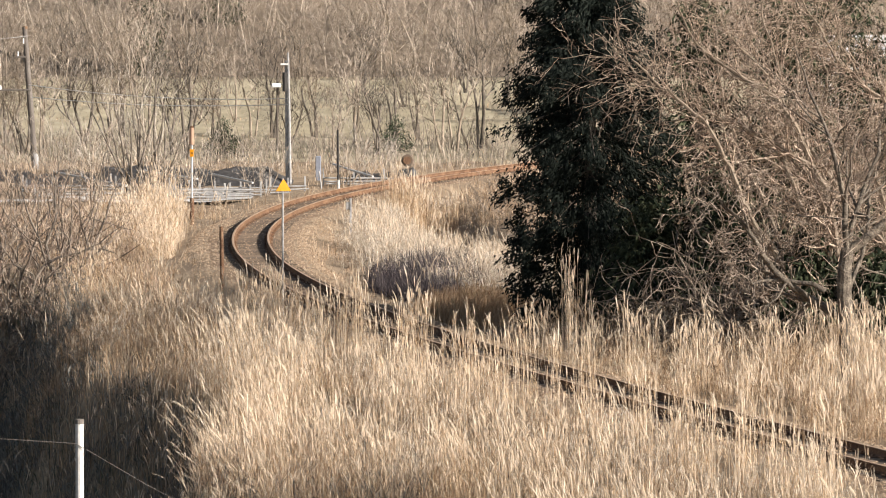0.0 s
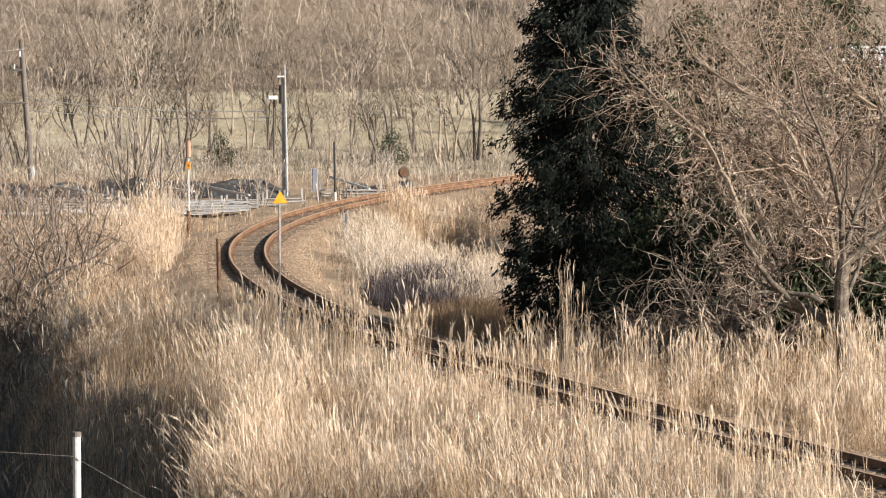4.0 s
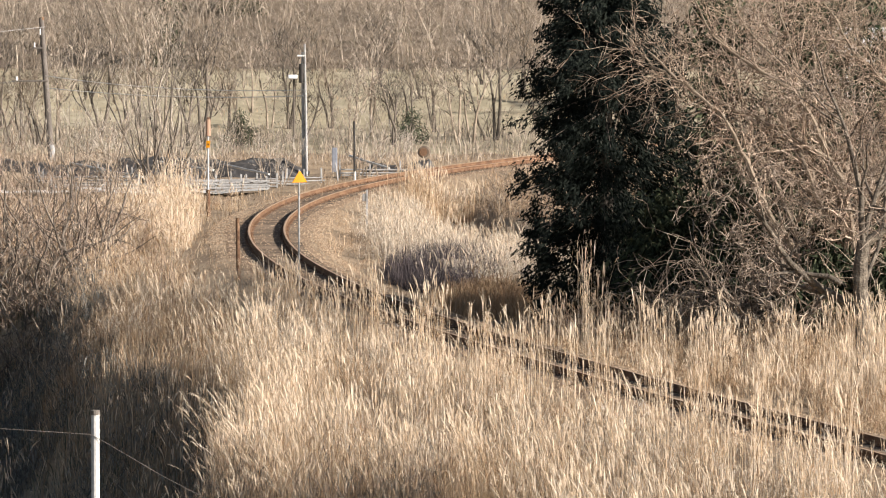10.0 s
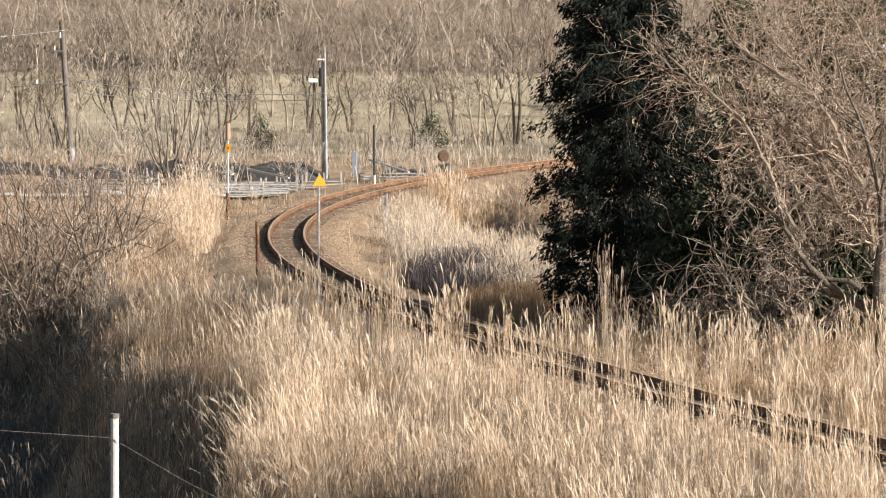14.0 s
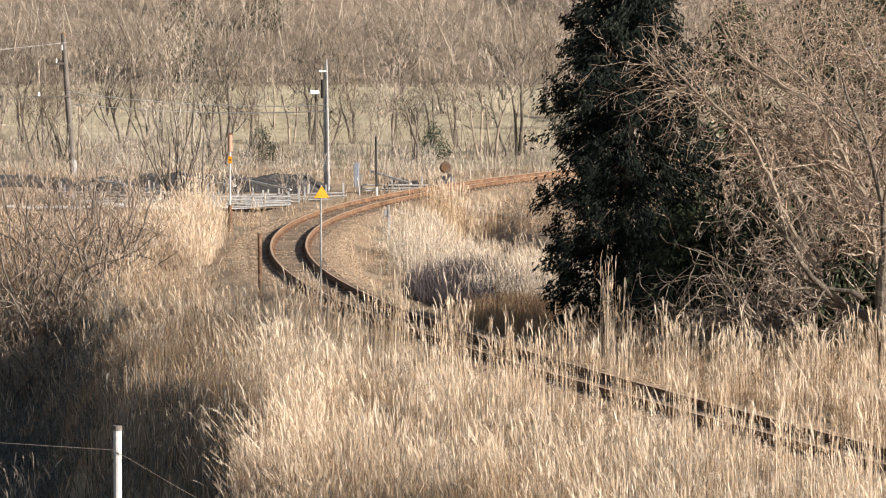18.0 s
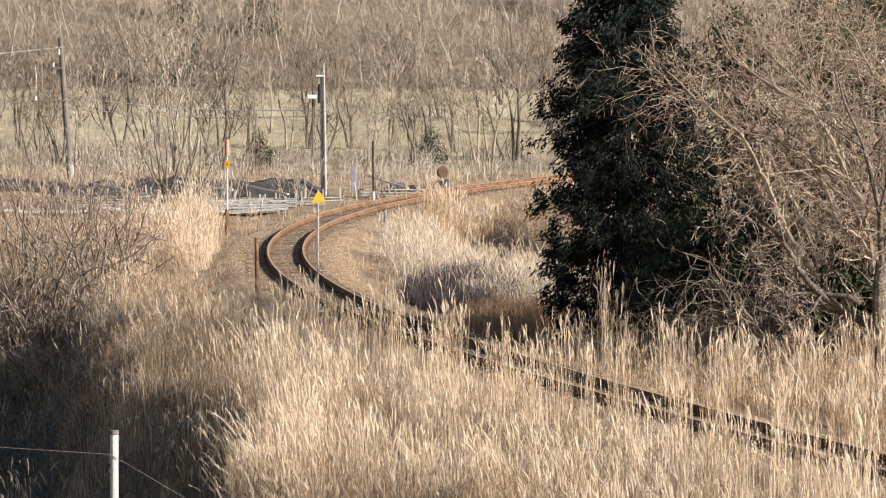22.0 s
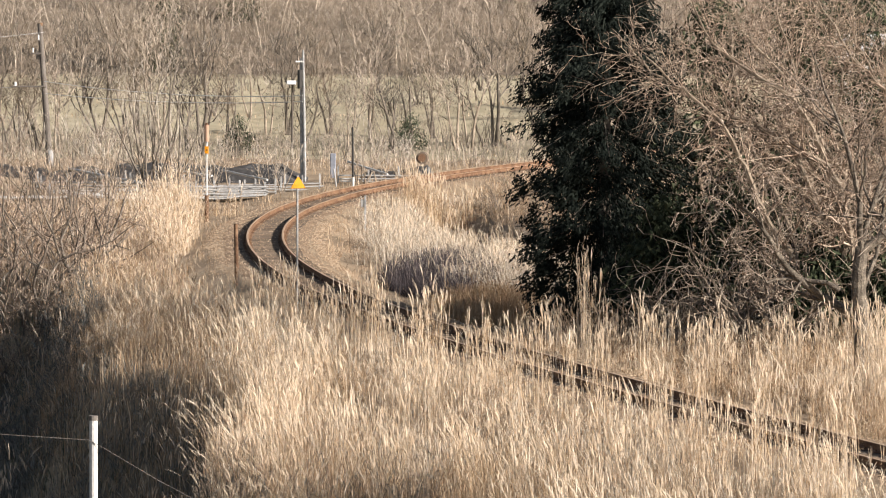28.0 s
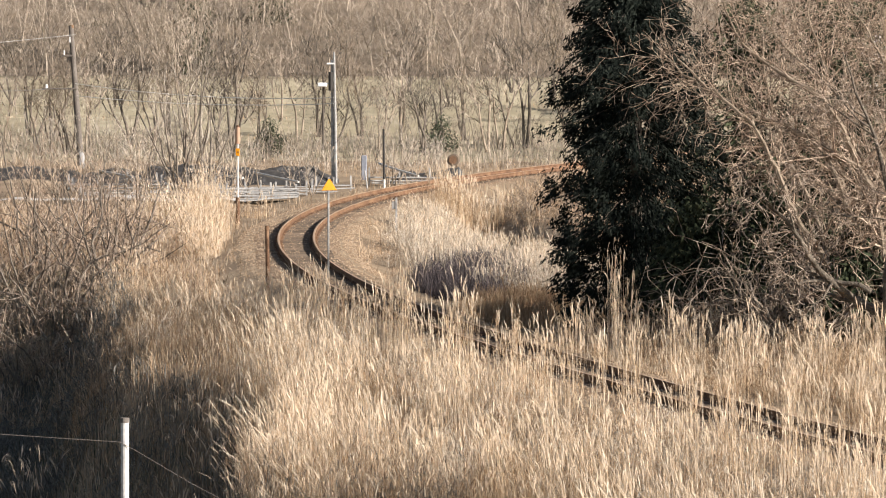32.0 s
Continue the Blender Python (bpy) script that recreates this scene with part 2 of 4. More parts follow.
def height(x, y):
    """The ground, with the rail heads at zero."""
    x, y = np.asarray(x, float), np.asarray(y, float)
    u = beside(x, y)
    bed = -0.22 - 0.35 * step(1.5, 2.6, np.abs(u))
    slope = 0.29 * (1 - step(124, 148, y))
    left = -0.57 - slope * np.clip(-u - 2.4, 0, 9) - 0.3 * step(2.4, 7.0, -u)
    right = -0.57 + 0.25 * step(4, 9, u) + 0.5 * step(9, 30, u)
    z = np.where(np.abs(u) < 2.6, bed, np.where(u < 0, left, right))
    # a narrow ditch inside the curve, and the brushy bank beyond it
    ditch = ditch_line(y)
    inside = step(174, 180, y) * (1 - step(209, 214, y))
    z = z - 1.25 * inside * np.exp(-((u - ditch) / 0.75) ** 2) + 1.2 * step(150, 172, y) * (1 - step(226, 250, y)) * step(0.6, 7.0, u - ditch)
    # the hollow left of the brow
    into = ridge(y) - x
    z = z - (3.6 * step(-0.3, 2.9, into)) * (1 - step(164, 177, y)) * step(60, 84, y)
    # flat fields, then the wooded hill
    far = np.maximum(y - 425, 0)
    z = z + step(240, 300, y) * (-0.5 - z * 0.5)
    z = z + np.where(far > 0, 0.30 * far + 0.0004 * far ** 2, 0) * (1 - step(600, 1400, y) * 0.45)
    # the rise on which the camera stands
    near = 8.1 - 0.118 * np.maximum(y, 0)
    z = np.where(y < 88, np.maximum(near, z), z)
    # low banks between the fields
    for at, rise in ((304, 0.5), (327, 0.45), (352, 0.6), (384, 0.6)):
        z = z + rise * step(at - 0.4, at + 0.4, y + 1.5 * np.sin(x * 0.05 + at)) - rise * step(at + 1, at + 22, y)
    bumps = 0.10 * np.sin(x * 1.3 + y * 0.7) * np.sin(y * 0.9 - x * 0.4) + 0.06 * np.sin(x * 3.1) * np.sin(y * 2.7)
    return z + bumps * step(2.4, 4.0, np.abs(u))


def rest(x, y):
    return float(height(np.array([x]), np.array([y]))[0])


# ---------------------------------------------------------------- ground
def ground():
    xs = np.concatenate([-np.geomspace(3000, 31, 22), np.arange(-30, 30, 0.75), np.geomspace(30, 3000, 22)])
    ys = np.concatenate([-np.geomspace(600, 6, 10), np.arange(0, 84, 4.0), np.arange(84, 250, 0.7), np.arange(250, 425, 1.25), np.arange(425, 480, 5.0), np.geomspace(480, 4500, 26)])
    gx, gy = np.meshgrid(xs, ys)
    v = np.stack([gx, gy, height(gx, gy)], 2).reshape(-1, 3)
    w, h = len(xs), len(ys)
    i = (np.arange(h - 1)[:, None] * w + np.arange(w - 1)[None, :]).ravel()
    ob = cloud("ground", v, np.stack([i, i + 1, i + w + 1, i + w], 1), EARTH)
    ob.data.materials.append(FIELD)
    ob.data.materials.append(LITTER)
    mid = gy[:-1, :-1].ravel()
    ob.data.polygons.foreach_set("material_index", ((mid > 262) & (mid < 418)).astype(np.int32) + 2 * (mid >= 418).astype(np.int32))
    ob.data.polygons.foreach_set("use_smooth", np.ones(len(i), bool))
    return tagged(ob, "brown winter earth and dry fields rising to a wooded hill", "ground", kind="structure")


def line_at(y, offset=0.0):
    """A point beside the track and the way along it."""
    x, s = np.interp(y, LINE_Y, LINE_X), np.interp(y, LINE_Y, LINE_S)
    along = unit(np.array([s, 1.0]))
    return np.array([x, y]) + offset * np.array([along[1], -along[0]]), along


def spaced(start, end, gap):
    """y values at even steps along the track."""
    y, out = start, []
    while y < end:
        out.append(y)
        y += gap / math.sqrt(1 + float(np.interp(y, LINE_Y, LINE_S)) ** 2)
    return out


def railway():
    track = empty("railway_track", Matrix.Identity(4), "rusty single railway track curving through dry grass", "railway")
    profile = [(-0.064, -0.153), (0.064, -0.153), (0.064, -0.142), (0.012, -0.125), (0.010, -0.045), (0.032, -0.036), (0.0325, -0.006), (0.026, 0.0),
               (-0.026, 0.0), (-0.0325, -0.006), (-0.032, -0.036), (-0.010, -0.045), (-0.012, -0.125), (-0.064, -0.142)]
    ys = spaced(84, 330, 1.0)
    for offset in (-0.566, 0.566):
        bm = bmesh.new()
        rows = []
        for y in ys:
            p, d = line_at(y, offset)
            rows.append([bm.verts.new((p[0] + a * d[1], p[1] - a * d[0], b)) for a, b in profile])
        for a, b in zip(rows, rows[1:]):
            for k in range(len(profile)):
                face = bm.faces.new((a[k], a[(k + 1) % len(profile)], b[(k + 1) % len(profile)], b[k]))
                face.material_index = 1 if k in (6, 7, 8) else 0
        bmesh.ops.recalc_face_normals(bm, faces=bm.faces)
        rail = part("rail", bm, RUST, track, "rust-brown steel rail with a dull worn head")
        rail.data.materials.append(RAIL_TOP)
    bm = box_bm(2.1, 0.2, 0.14, bevel=0.012)
    first = part("sleeper", bm, SLEEPER, track)
    chair = box_bm(0.30, 0.16, 0.022, bevel=0.004)
    box_bm(0.035, 0.035, 0.05, (0.085, 0, 0.02), bm=chair)
    box_bm(0.035, 0.035, 0.05, (-0.085, 0, 0.02), bm=chair)
    plate = part("tie_plate", chair, RUST, first)
    plate.location = (0.566, 0, 0.078)
    other = plate.copy()
    scene.collection.objects.link(other)
    other.location = (-0.566, 0, 0.078)
    rng = random.Random(4)
    for i, y in enumerate(spaced(98, 262, 0.62)):
        p, d = line_at(y)
        turn = math.atan2(-d[0], d[1]) + rng.uniform(-0.02, 0.02)
        m = Matrix.Translation((p[0], p[1], -0.236 + rng.uniform(-0.006, 0.004))) @ Matrix.Rotation(turn, 4, "Z")
        if i == 0:
            first.matrix_basis = m
        else:
            s = first.copy()
            scene.collection.objects.link(s)
            s.matrix_basis = m
            for c in (plate, other):
                k = c.copy()
                scene.collection.objects.link(k)
                k.parent = s
    return track


def ballast():
    rng = np.random.default_rng(3)
    n = 26000
    y = rng.uniform(96, 262, n)
    off = np.clip(rng.normal(0, 1.35, n), -3.0, 3.0)
    off = np.where((np.abs(off) < 0.8) & (rng.uniform(0, 1, n) < 0.6), off + np.sign(off) * 1.0, off)
    x = np.interp(y, LINE_Y, LINE_X) + off * np.sqrt(1 + np.interp(y, LINE_Y, LINE_S) ** 2)
    # a wide stony shoulder inside the curve and a narrow one outside it
    m = 20000
    ym = rng.uniform(158, 198, m)
    om = np.where(rng.uniform(0, 1, m) < 0.8, rng.uniform(1.5, 4.6, m), rng.uniform(-4.2, -1.5, m))
    y, off = np.concatenate([y, ym]), np.concatenate([off, om])
    x = np.concatenate([x, np.interp(ym, LINE_Y, LINE_X) + om * np.sqrt(1 + np.interp(ym, LINE_Y, LINE_S) ** 2)])
    n += m
    z = height(x, y)
    size = rng.uniform(0.013, 0.032, n)
    octa = np.array([[1, 0, 0], [0, 1, 0], [-1, 0, 0], [0, -1, 0], [0, 0, 0.8], [0, 0, -0.8]])
    faces = np.array([[0, 1, 4], [1, 2, 4], [2, 3, 4], [3, 0, 4]])
    a = rng.uniform(0, math.tau, n)
    stretch = rng.uniform(0.6, 1.4, (n, 6, 1))
    v = octa[None] * size[:, None, None] * stretch
    v = np.stack([v[..., 0] * np.cos(a)[:, None] - v[..., 1] * np.sin(a)[:, None], v[..., 0] * np.sin(a)[:, None] + v[..., 1] * np.cos(a)[:, None], v[..., 2]], 2)
    z = np.where(np.abs(off) < 2.35, np.maximum(z, -0.182 - 0.37 * step(1.1, 2.35, np.abs(off))), z)
    v = v + np.stack([x, y, z + 0.01], 1)[:, None]
    f = faces[None] + (np.arange(n) * 6)[:, None, None]
    ob = cloud("ballast", v.reshape(-1, 3), f.reshape(-1, 3), STONE)
    tagged(ob, "brown and grey crushed stone under the track", "ballast", kind="stuff")
    ys = np.arange(84.0, 330, 1.0)
    us = np.linspace(-2.3, 2.3, 14)
    rows = []
    for yy in ys:
        for u in us:
            p, _ = line_at(yy, u)
            rows.append((p[0], p[1], -0.182 - 0.37 * float(step(1.1, 2.35, np.array(abs(u))))))
    w = len(us)
    i = (np.arange(len(ys) - 1)[:, None] * w + np.arange(w - 1)[None, :]).ravel()
    bed = cloud("track_bed", rows, np.stack([i, i + 1, i + w + 1, i + w], 1), BALLAST)
    tagged(bed, "ballast bed of brown gravel along the railway", "track bed", kind="structure")


# ---------------------------------------------------------------- grass
def tuft_parts(rng, x, y, z, tall, plumes=True, leaves=2, lean=0.10, wide=0.0065, bias=(0.0, 0.0), arch=1.0, fuzz=0):
    """Arrays for pampas stalks, leaves and plumes rooted at x, y, z."""
    n = len(x)
    root = np.stack([x, y, z], 1)
    a = rng.uniform(0, math.tau, n)
    tilt = np.abs(rng.normal(0, lean, n))
    way = np.stack([np.cos(a) * tilt + bias[0], np.sin(a) * tilt + bias[1], np.zeros(n)], 1)
    t = np.array([0, 0.55, 1.0])
    up = np.array([0, 0, 1.0]) * tall[:, None]
    nodes = root[:, None] + t[None, :, None] * up[:, None] + (t ** 2)[None, :, None] * (way * tall[:, None])[:, None]
    stalk = ribbons(rng, nodes, wide * np.array([1.0, 0.85, 0.55])[None] * rng.uniform(0.6, 1.3, (n, 1)))
    pieces = []
    for _ in range(leaves):
        at = rng.uniform(0.15, 0.97, n)
        base = root + at[:, None] * up + (at ** 2)[:, None] * way * tall[:, None]
        b = rng.uniform(0, math.tau, n)
        out = np.stack([np.cos(b), np.sin(b), np.zeros(n)], 1) * rng.uniform(0.05, 0.22, (n, 1)) * arch * (0.35 + 0.35 * tall[:, None])
        rise = rng.uniform(0.06, 0.42, n) * (0.25 + 0.42 * tall)
        over = rng.uniform(1.6, 4.0, n)
        u = np.array([0, 0.5, 1.0])
        ln = base[:, None] + u[None, :, None] * out[:, None]
        ln[..., 2] += rise[:, None] * (2.5 * u[None] - over[:, None] * (u ** 2)[None])
        pieces.append(ribbons(rng, ln, wide * np.array([1.0, 1.2, 0.3])[None] * rng.uniform(0.6, 1.7, (n, 1))))
    for _ in range(fuzz):
        at = rng.uniform(0.3, 1.05, n)
        base = root + at[:, None] * up + (at ** 2)[:, None] * way * tall[:, None] + rng.normal(0, 0.04, (n, 3))
        b = rng.uniform(0, math.tau, n)
        out = np.stack([np.cos(b), np.sin(b), np.zeros(n)], 1) * rng.uniform(0.04, 0.15, (n, 1))
        u = np.array([0, 0.5, 1.0])
        ln = base[:, None] + u[None, :, None] * out[:, None]
        ln[..., 2] += rng.uniform(0.02, 0.10, n)[:, None] * (3.0 * u[None] - rng.uniform(2.0, 5.0, n)[:, None] * (u ** 2)[None])
        pieces.append(ribbons(rng, ln, np.array([0.006, 0.010, 0.004])[None] * rng.uniform(0.6, 1.4, (n, 1))))
    leaf = merge(*pieces) if pieces else None
    plume = None
    if plumes:
        top, d = nodes[:, -1], unit(nodes[:, -1] - nodes[:, -2])
        long = rng.uniform(0.26, 0.5, n)
        c = rng.normal(math.pi, 1.5, n)
        nod = np.stack([np.cos(c), np.sin(c), np.zeros(n)], 1) * (rng.uniform(0.1, 0.75, n) ** 2)[:, None]
        fall = np.where(rng.uniform(0, 1, n) < 0.3, rng.uniform(0.5, 1.2, n), rng.uniform(0.0, 0.25, n))
        heads = []
        for k in range(3):
            fan = rng.normal(0, 0.045, (n, 3)) * long[:, None]
            start = top - d * rng.uniform(0.02, 0.14, (n, 1))
            size = (long * rng.uniform(0.7, 1.0, n))[:, None]
            arc = []
            for f in (0.0, 0.38, 0.72, 1.0):
                q = start + d * size * f + nod * size * f ** 1.6 + fan * f
                q[:, 2] -= fall * size[:, 0] * f ** 2.4
                arc.append(q)
            heads.append(ribbons(rng, np.stack(arc, 1), rng.uniform(0.009, 0.018, (n, 1)) * np.array([0.4, 1.0, 0.85, 0.3])[None]))
        plume = merge(*heads)
    return stalk, leaf, plume


SWAYING = []
CREAM = (PLUME, STALK, PLUME)
PAMPAS = "dry straw-coloured pampas grass clump with pale plumes"


def pampas_clump(rng, cx, cy, spread, count, tall, lean=0.10, wide=0.0065, plume_share=0.45, leaves=2, label=PAMPAS, sways=True, mats=None, vary=0.16, bias=(0.0, 0.0), clear=1.75, arch=1.0, fuzz=0):
    """A clump of dry pampas grass with its stalks, leaves and plumes."""
    r = spread * np.sqrt(rng.uniform(0, 1, count)) * rng.uniform(0.5, 1.15, count)
    a = rng.uniform(0, math.tau, count)
    x, y = cx + r * np.cos(a), cy + r * np.sin(a)
    keep = np.abs(beside(x, y)) > clear
    x, y = x[keep], y[keep]
    n = len(x)
    if n < 12:
        return None
    cz = rest(cx, cy)
    if EYE[2] - cz - tall - 0.5 > 0.105 * cy:
        return None
    z = height(x, y) - cz - 0.03
    h = tall * rng.normal(1.0, vary, n).clip(0.45, 1.4) * (1.06 - 0.3 * (r[keep] / spread) ** 2)
    ob = empty("pampas_grass", Matrix.Translation((cx, cy, cz)), label, "grass", "pampas grass", "stuff")
    k = max(4, int(n * plume_share))
    mats = mats or (STALK, LEAF, PLUME)
    s1, l1, p1 = tuft_parts(rng, x[:k] - cx, y[:k] - cy, z[:k], h[:k], True, leaves, lean, wide, bias, arch, fuzz)
    s2, l2, _ = tuft_parts(rng, x[k:] - cx, y[k:] - cy, z[k:], h[k:] * rng.uniform(0.5, 0.95, n - k), False, leaves, lean * 1.6, wide, bias, arch, fuzz)
    for piece, data, mat in (("stalk", merge(s1, s2), mats[0]), ("leaf", merge(l1, l2), mats[1]), ("plume", p1, mats[2])):
        tagged(cloud(piece, *data, mat, ob), kind="stuff")
    if sways:
        SWAYING.append((ob, rng.uniform(0, math.tau), rng.uniform(0.5, 1.2)))
    return ob


def sward(name, rng, x, y, tall, mat, label, wide=0.008, lean=0.35):
    """Short grass and litter: one arching blade at each root."""
    n = len(x)
    z = height(x, y) - 0.03
    a = rng.uniform(0, math.tau, n)
    t = np.array([0, 0.5, 1.0])
    l = np.abs(rng.normal(0, lean, n))
    way = np.stack([np.cos(a) * l, np.sin(a) * l, np.zeros(n)], 1) * tall[:, None]
    nodes = np.stack([x, y, z], 1)[:, None] + t[None, :, None] * (np.array([0, 0, 1.0]) * tall[:, None])[:, None] + (t ** 2)[None, :, None] * way[:, None]
    nodes[..., 2] -= (l * 0.5 * tall)[:, None] * (t ** 2)[None]
    ob = cloud(name, *ribbons(rng, nodes, wide * np.array([1.0, 0.9, 0.3])[None] * rng.uniform(0.6, 1.5, (n, 1))), mat)
    return tagged(ob, label, "grass", kind="stuff")


def field_points(rng, n, y0, y1, px0=-0.088, px1=0.088):
    """Roots over the part of the ground that the lens can see, evenly by area; px: sideways slope."""
    y = np.sqrt(rng.uniform(y0 ** 2, y1 ** 2, n))
    return rng.uniform(px0, px1, n) * y, y


def grid(rng, x0, x1, y0, y1, pitch, jitter=0.4):
    for gy in np.arange(y0, y1, pitch):
        for gx in np.arange(x0, x1, pitch):
            cx, cy = float(gx + rng.uniform(-jitter, jitter) * pitch), float(gy + rng.uniform(-jitter, jitter) * pitch)
            if abs(cx) < 0.089 * cy + 0.8:
                yield cx, cy, float(beside(np.array(cx), np.array(cy))), float(ridge(np.array(cy)) - cx)


def at_track(y, u):
    """A place u metres beside the track's centre line at y."""
    p, _ = line_at(y, u)
    return float(p[0]), float(p[1])


UPRIGHT = "tall pale pampas grass with upright feathery plumes"
# along the near edge of the track: y, height of the stand
EDGE_STANDS = ((149.0, 1.1), (146.6, 1.3), (144.2, 1.35), (141.6, 1.4), (135.6, 1.8), (134.3, 1.95), (129.4, 1.8), (128.2, 1.95), (123.4, 1.85), (122.2, 1.6),
               (119.5, 2.05), (115.5, 1.9), (111.8, 1.6), (108.8, 1.85), (105.7, 1.8), (104.3, 1.7), (101.0, 1.9))


def near_bank(rng):
    """Pampas grass on the bank between the camera and the track."""
    for cx, cy, u, into in grid(rng, -11, 11, 92, 150, 1.45):
        if u > -2.1 or into > -0.35:
            continue
        limit = float(np.interp(-u, [2, 3.2, 4.6, 6.5], [0.58, 0.9, 1.4, 1.6]))
        patch = 0.5 + 0.5 * math.sin(cx * 0.8 + 1.3 + 1.1 * math.sin(cy * 0.21)) * math.sin(cy * 0.62 + cx * 0.4)
        brow = into > -2.0
        dice = rng.uniform()
        if dice < 0.12:
            continue
        if cy < 109:
            limit *= 1.2
        if cy > 133:
            limit = min(limit, float(np.interp(cy, [133, 141, 150], [1.5, 1.25, 0.95])))
        if brow and 100 < cy < 128:
            tall, share, mats, leaves, fuzz = rng.uniform(1.35, 1.75), 0.35, (STALK, LEAF, PLUME), 2, 2
        elif patch > 0.6:
            tall, share, mats, leaves, fuzz = limit * rng.uniform(0.85, 1.15), 0.35, (STALK, PALE_GRASS, PLUME), 2, 2
        elif patch > 0.34:
            tall, share, mats, leaves, fuzz = limit * rng.uniform(0.6, 0.85), 0.06, (LEAF, PALE_GRASS, PLUME), 2, 5
        else:
            tall, share, mats, leaves, fuzz = limit * rng.uniform(0.5, 0.75), 0.05, (WEED, LEAF, PLUME), 2, 4
        pampas_clump(rng, cx, cy, 0.95, 150, tall, plume_share=share, clear=1.45 if cy < 132 else 1.75, mats=mats, lean=0.10, wide=0.007, leaves=leaves,
                     bias=(-0.10 if brow else -0.02, 0.0), arch=1.4, vary=0.2, fuzz=fuzz)
    for y, tall in EDGE_STANDS:
        for k in range(2):
            cx, cy = at_track(y + rng.uniform(-0.25, 0.25), -2.6 - 0.6 * k + rng.uniform(-0.1, 0.1))
            pampas_clump(rng, cx, cy, 0.30, 40 - 14 * k, tall * (1.04 - 0.06 * k) * rng.uniform(0.95, 1.05), lean=0.06, wide=0.009, plume_share=0.8, vary=0.12, leaves=2, fuzz=1, mats=CREAM, label=UPRIGHT)
    for cx, cy, tall, count in ((-3.9, 124.0, 2.0, 90), (-4.9, 121.0, 1.9, 80), (-4.8, 118.6, 1.8, 80), (-3.6, 121.0, 2.0, 90), (-3.6, 118.6, 1.9, 90), (-4.2, 120.0, 2.0, 90), (-3.3, 117.0, 1.8, 70), (-4.3, 126.5, 1.9, 80), (-3.1, 127.0, 1.7, 60), (-1.2, 114.8, 1.5, 60), (-2.4, 117.4, 1.8, 80), (0.1, 112.6, 1.4, 60)):
        pampas_clump(rng, cx, cy, 0.6, count, tall, lean=0.06, plume_share=0.85, vary=0.10, bias=(-0.06, 0.0), fuzz=1, mats=CREAM, label=UPRIGHT)
    for cx, cy, u, into in grid(rng, -11, 11, 100, 138, 2.3, 0.5):
        if u < -4.6 and into < -0.2:
            pampas_clump(rng, cx, cy, 0.5, 44, float(np.interp(-u, [3, 5, 7], [1.2, 1.75, 1.95])) * rng.uniform(0.75, 1.1), lean=0.08, plume_share=0.85, vary=0.15, fuzz=1, mats=CREAM, label=UPRIGHT)
    # single stems that lean out over the hollow
    for y in (115.5, 116.5, 117.5, 118.3, 119.2, 120.2, 121.2, 122.5, 124.0, 126.0):
        cx = float(ridge(np.array(y))) + rng.uniform(0.0, 0.5)
        pampas_clump(rng, cx, y, 0.5, 26, rng.uniform(1.2, 1.7), lean=0.22, plume_share=0.7, bias=(-0.38, 0.0), vary=0.22, label="thin pampas stems leaning out over the shaded hollow")
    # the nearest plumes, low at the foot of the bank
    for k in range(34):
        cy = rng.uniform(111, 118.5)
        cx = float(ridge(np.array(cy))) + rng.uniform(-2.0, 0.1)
        # darker grey and brown colours stand in for shade here
        pampas_clump(rng, cx, cy, 0.8, 80, rng.uniform(1.4, 2.0), lean=0.2, arch=1.8, plume_share=0.4, leaves=4, vary=0.25, mats=(WEED, SHADE_GRASS, PLUME), label="nodding pampas plumes at the foot of the bank")


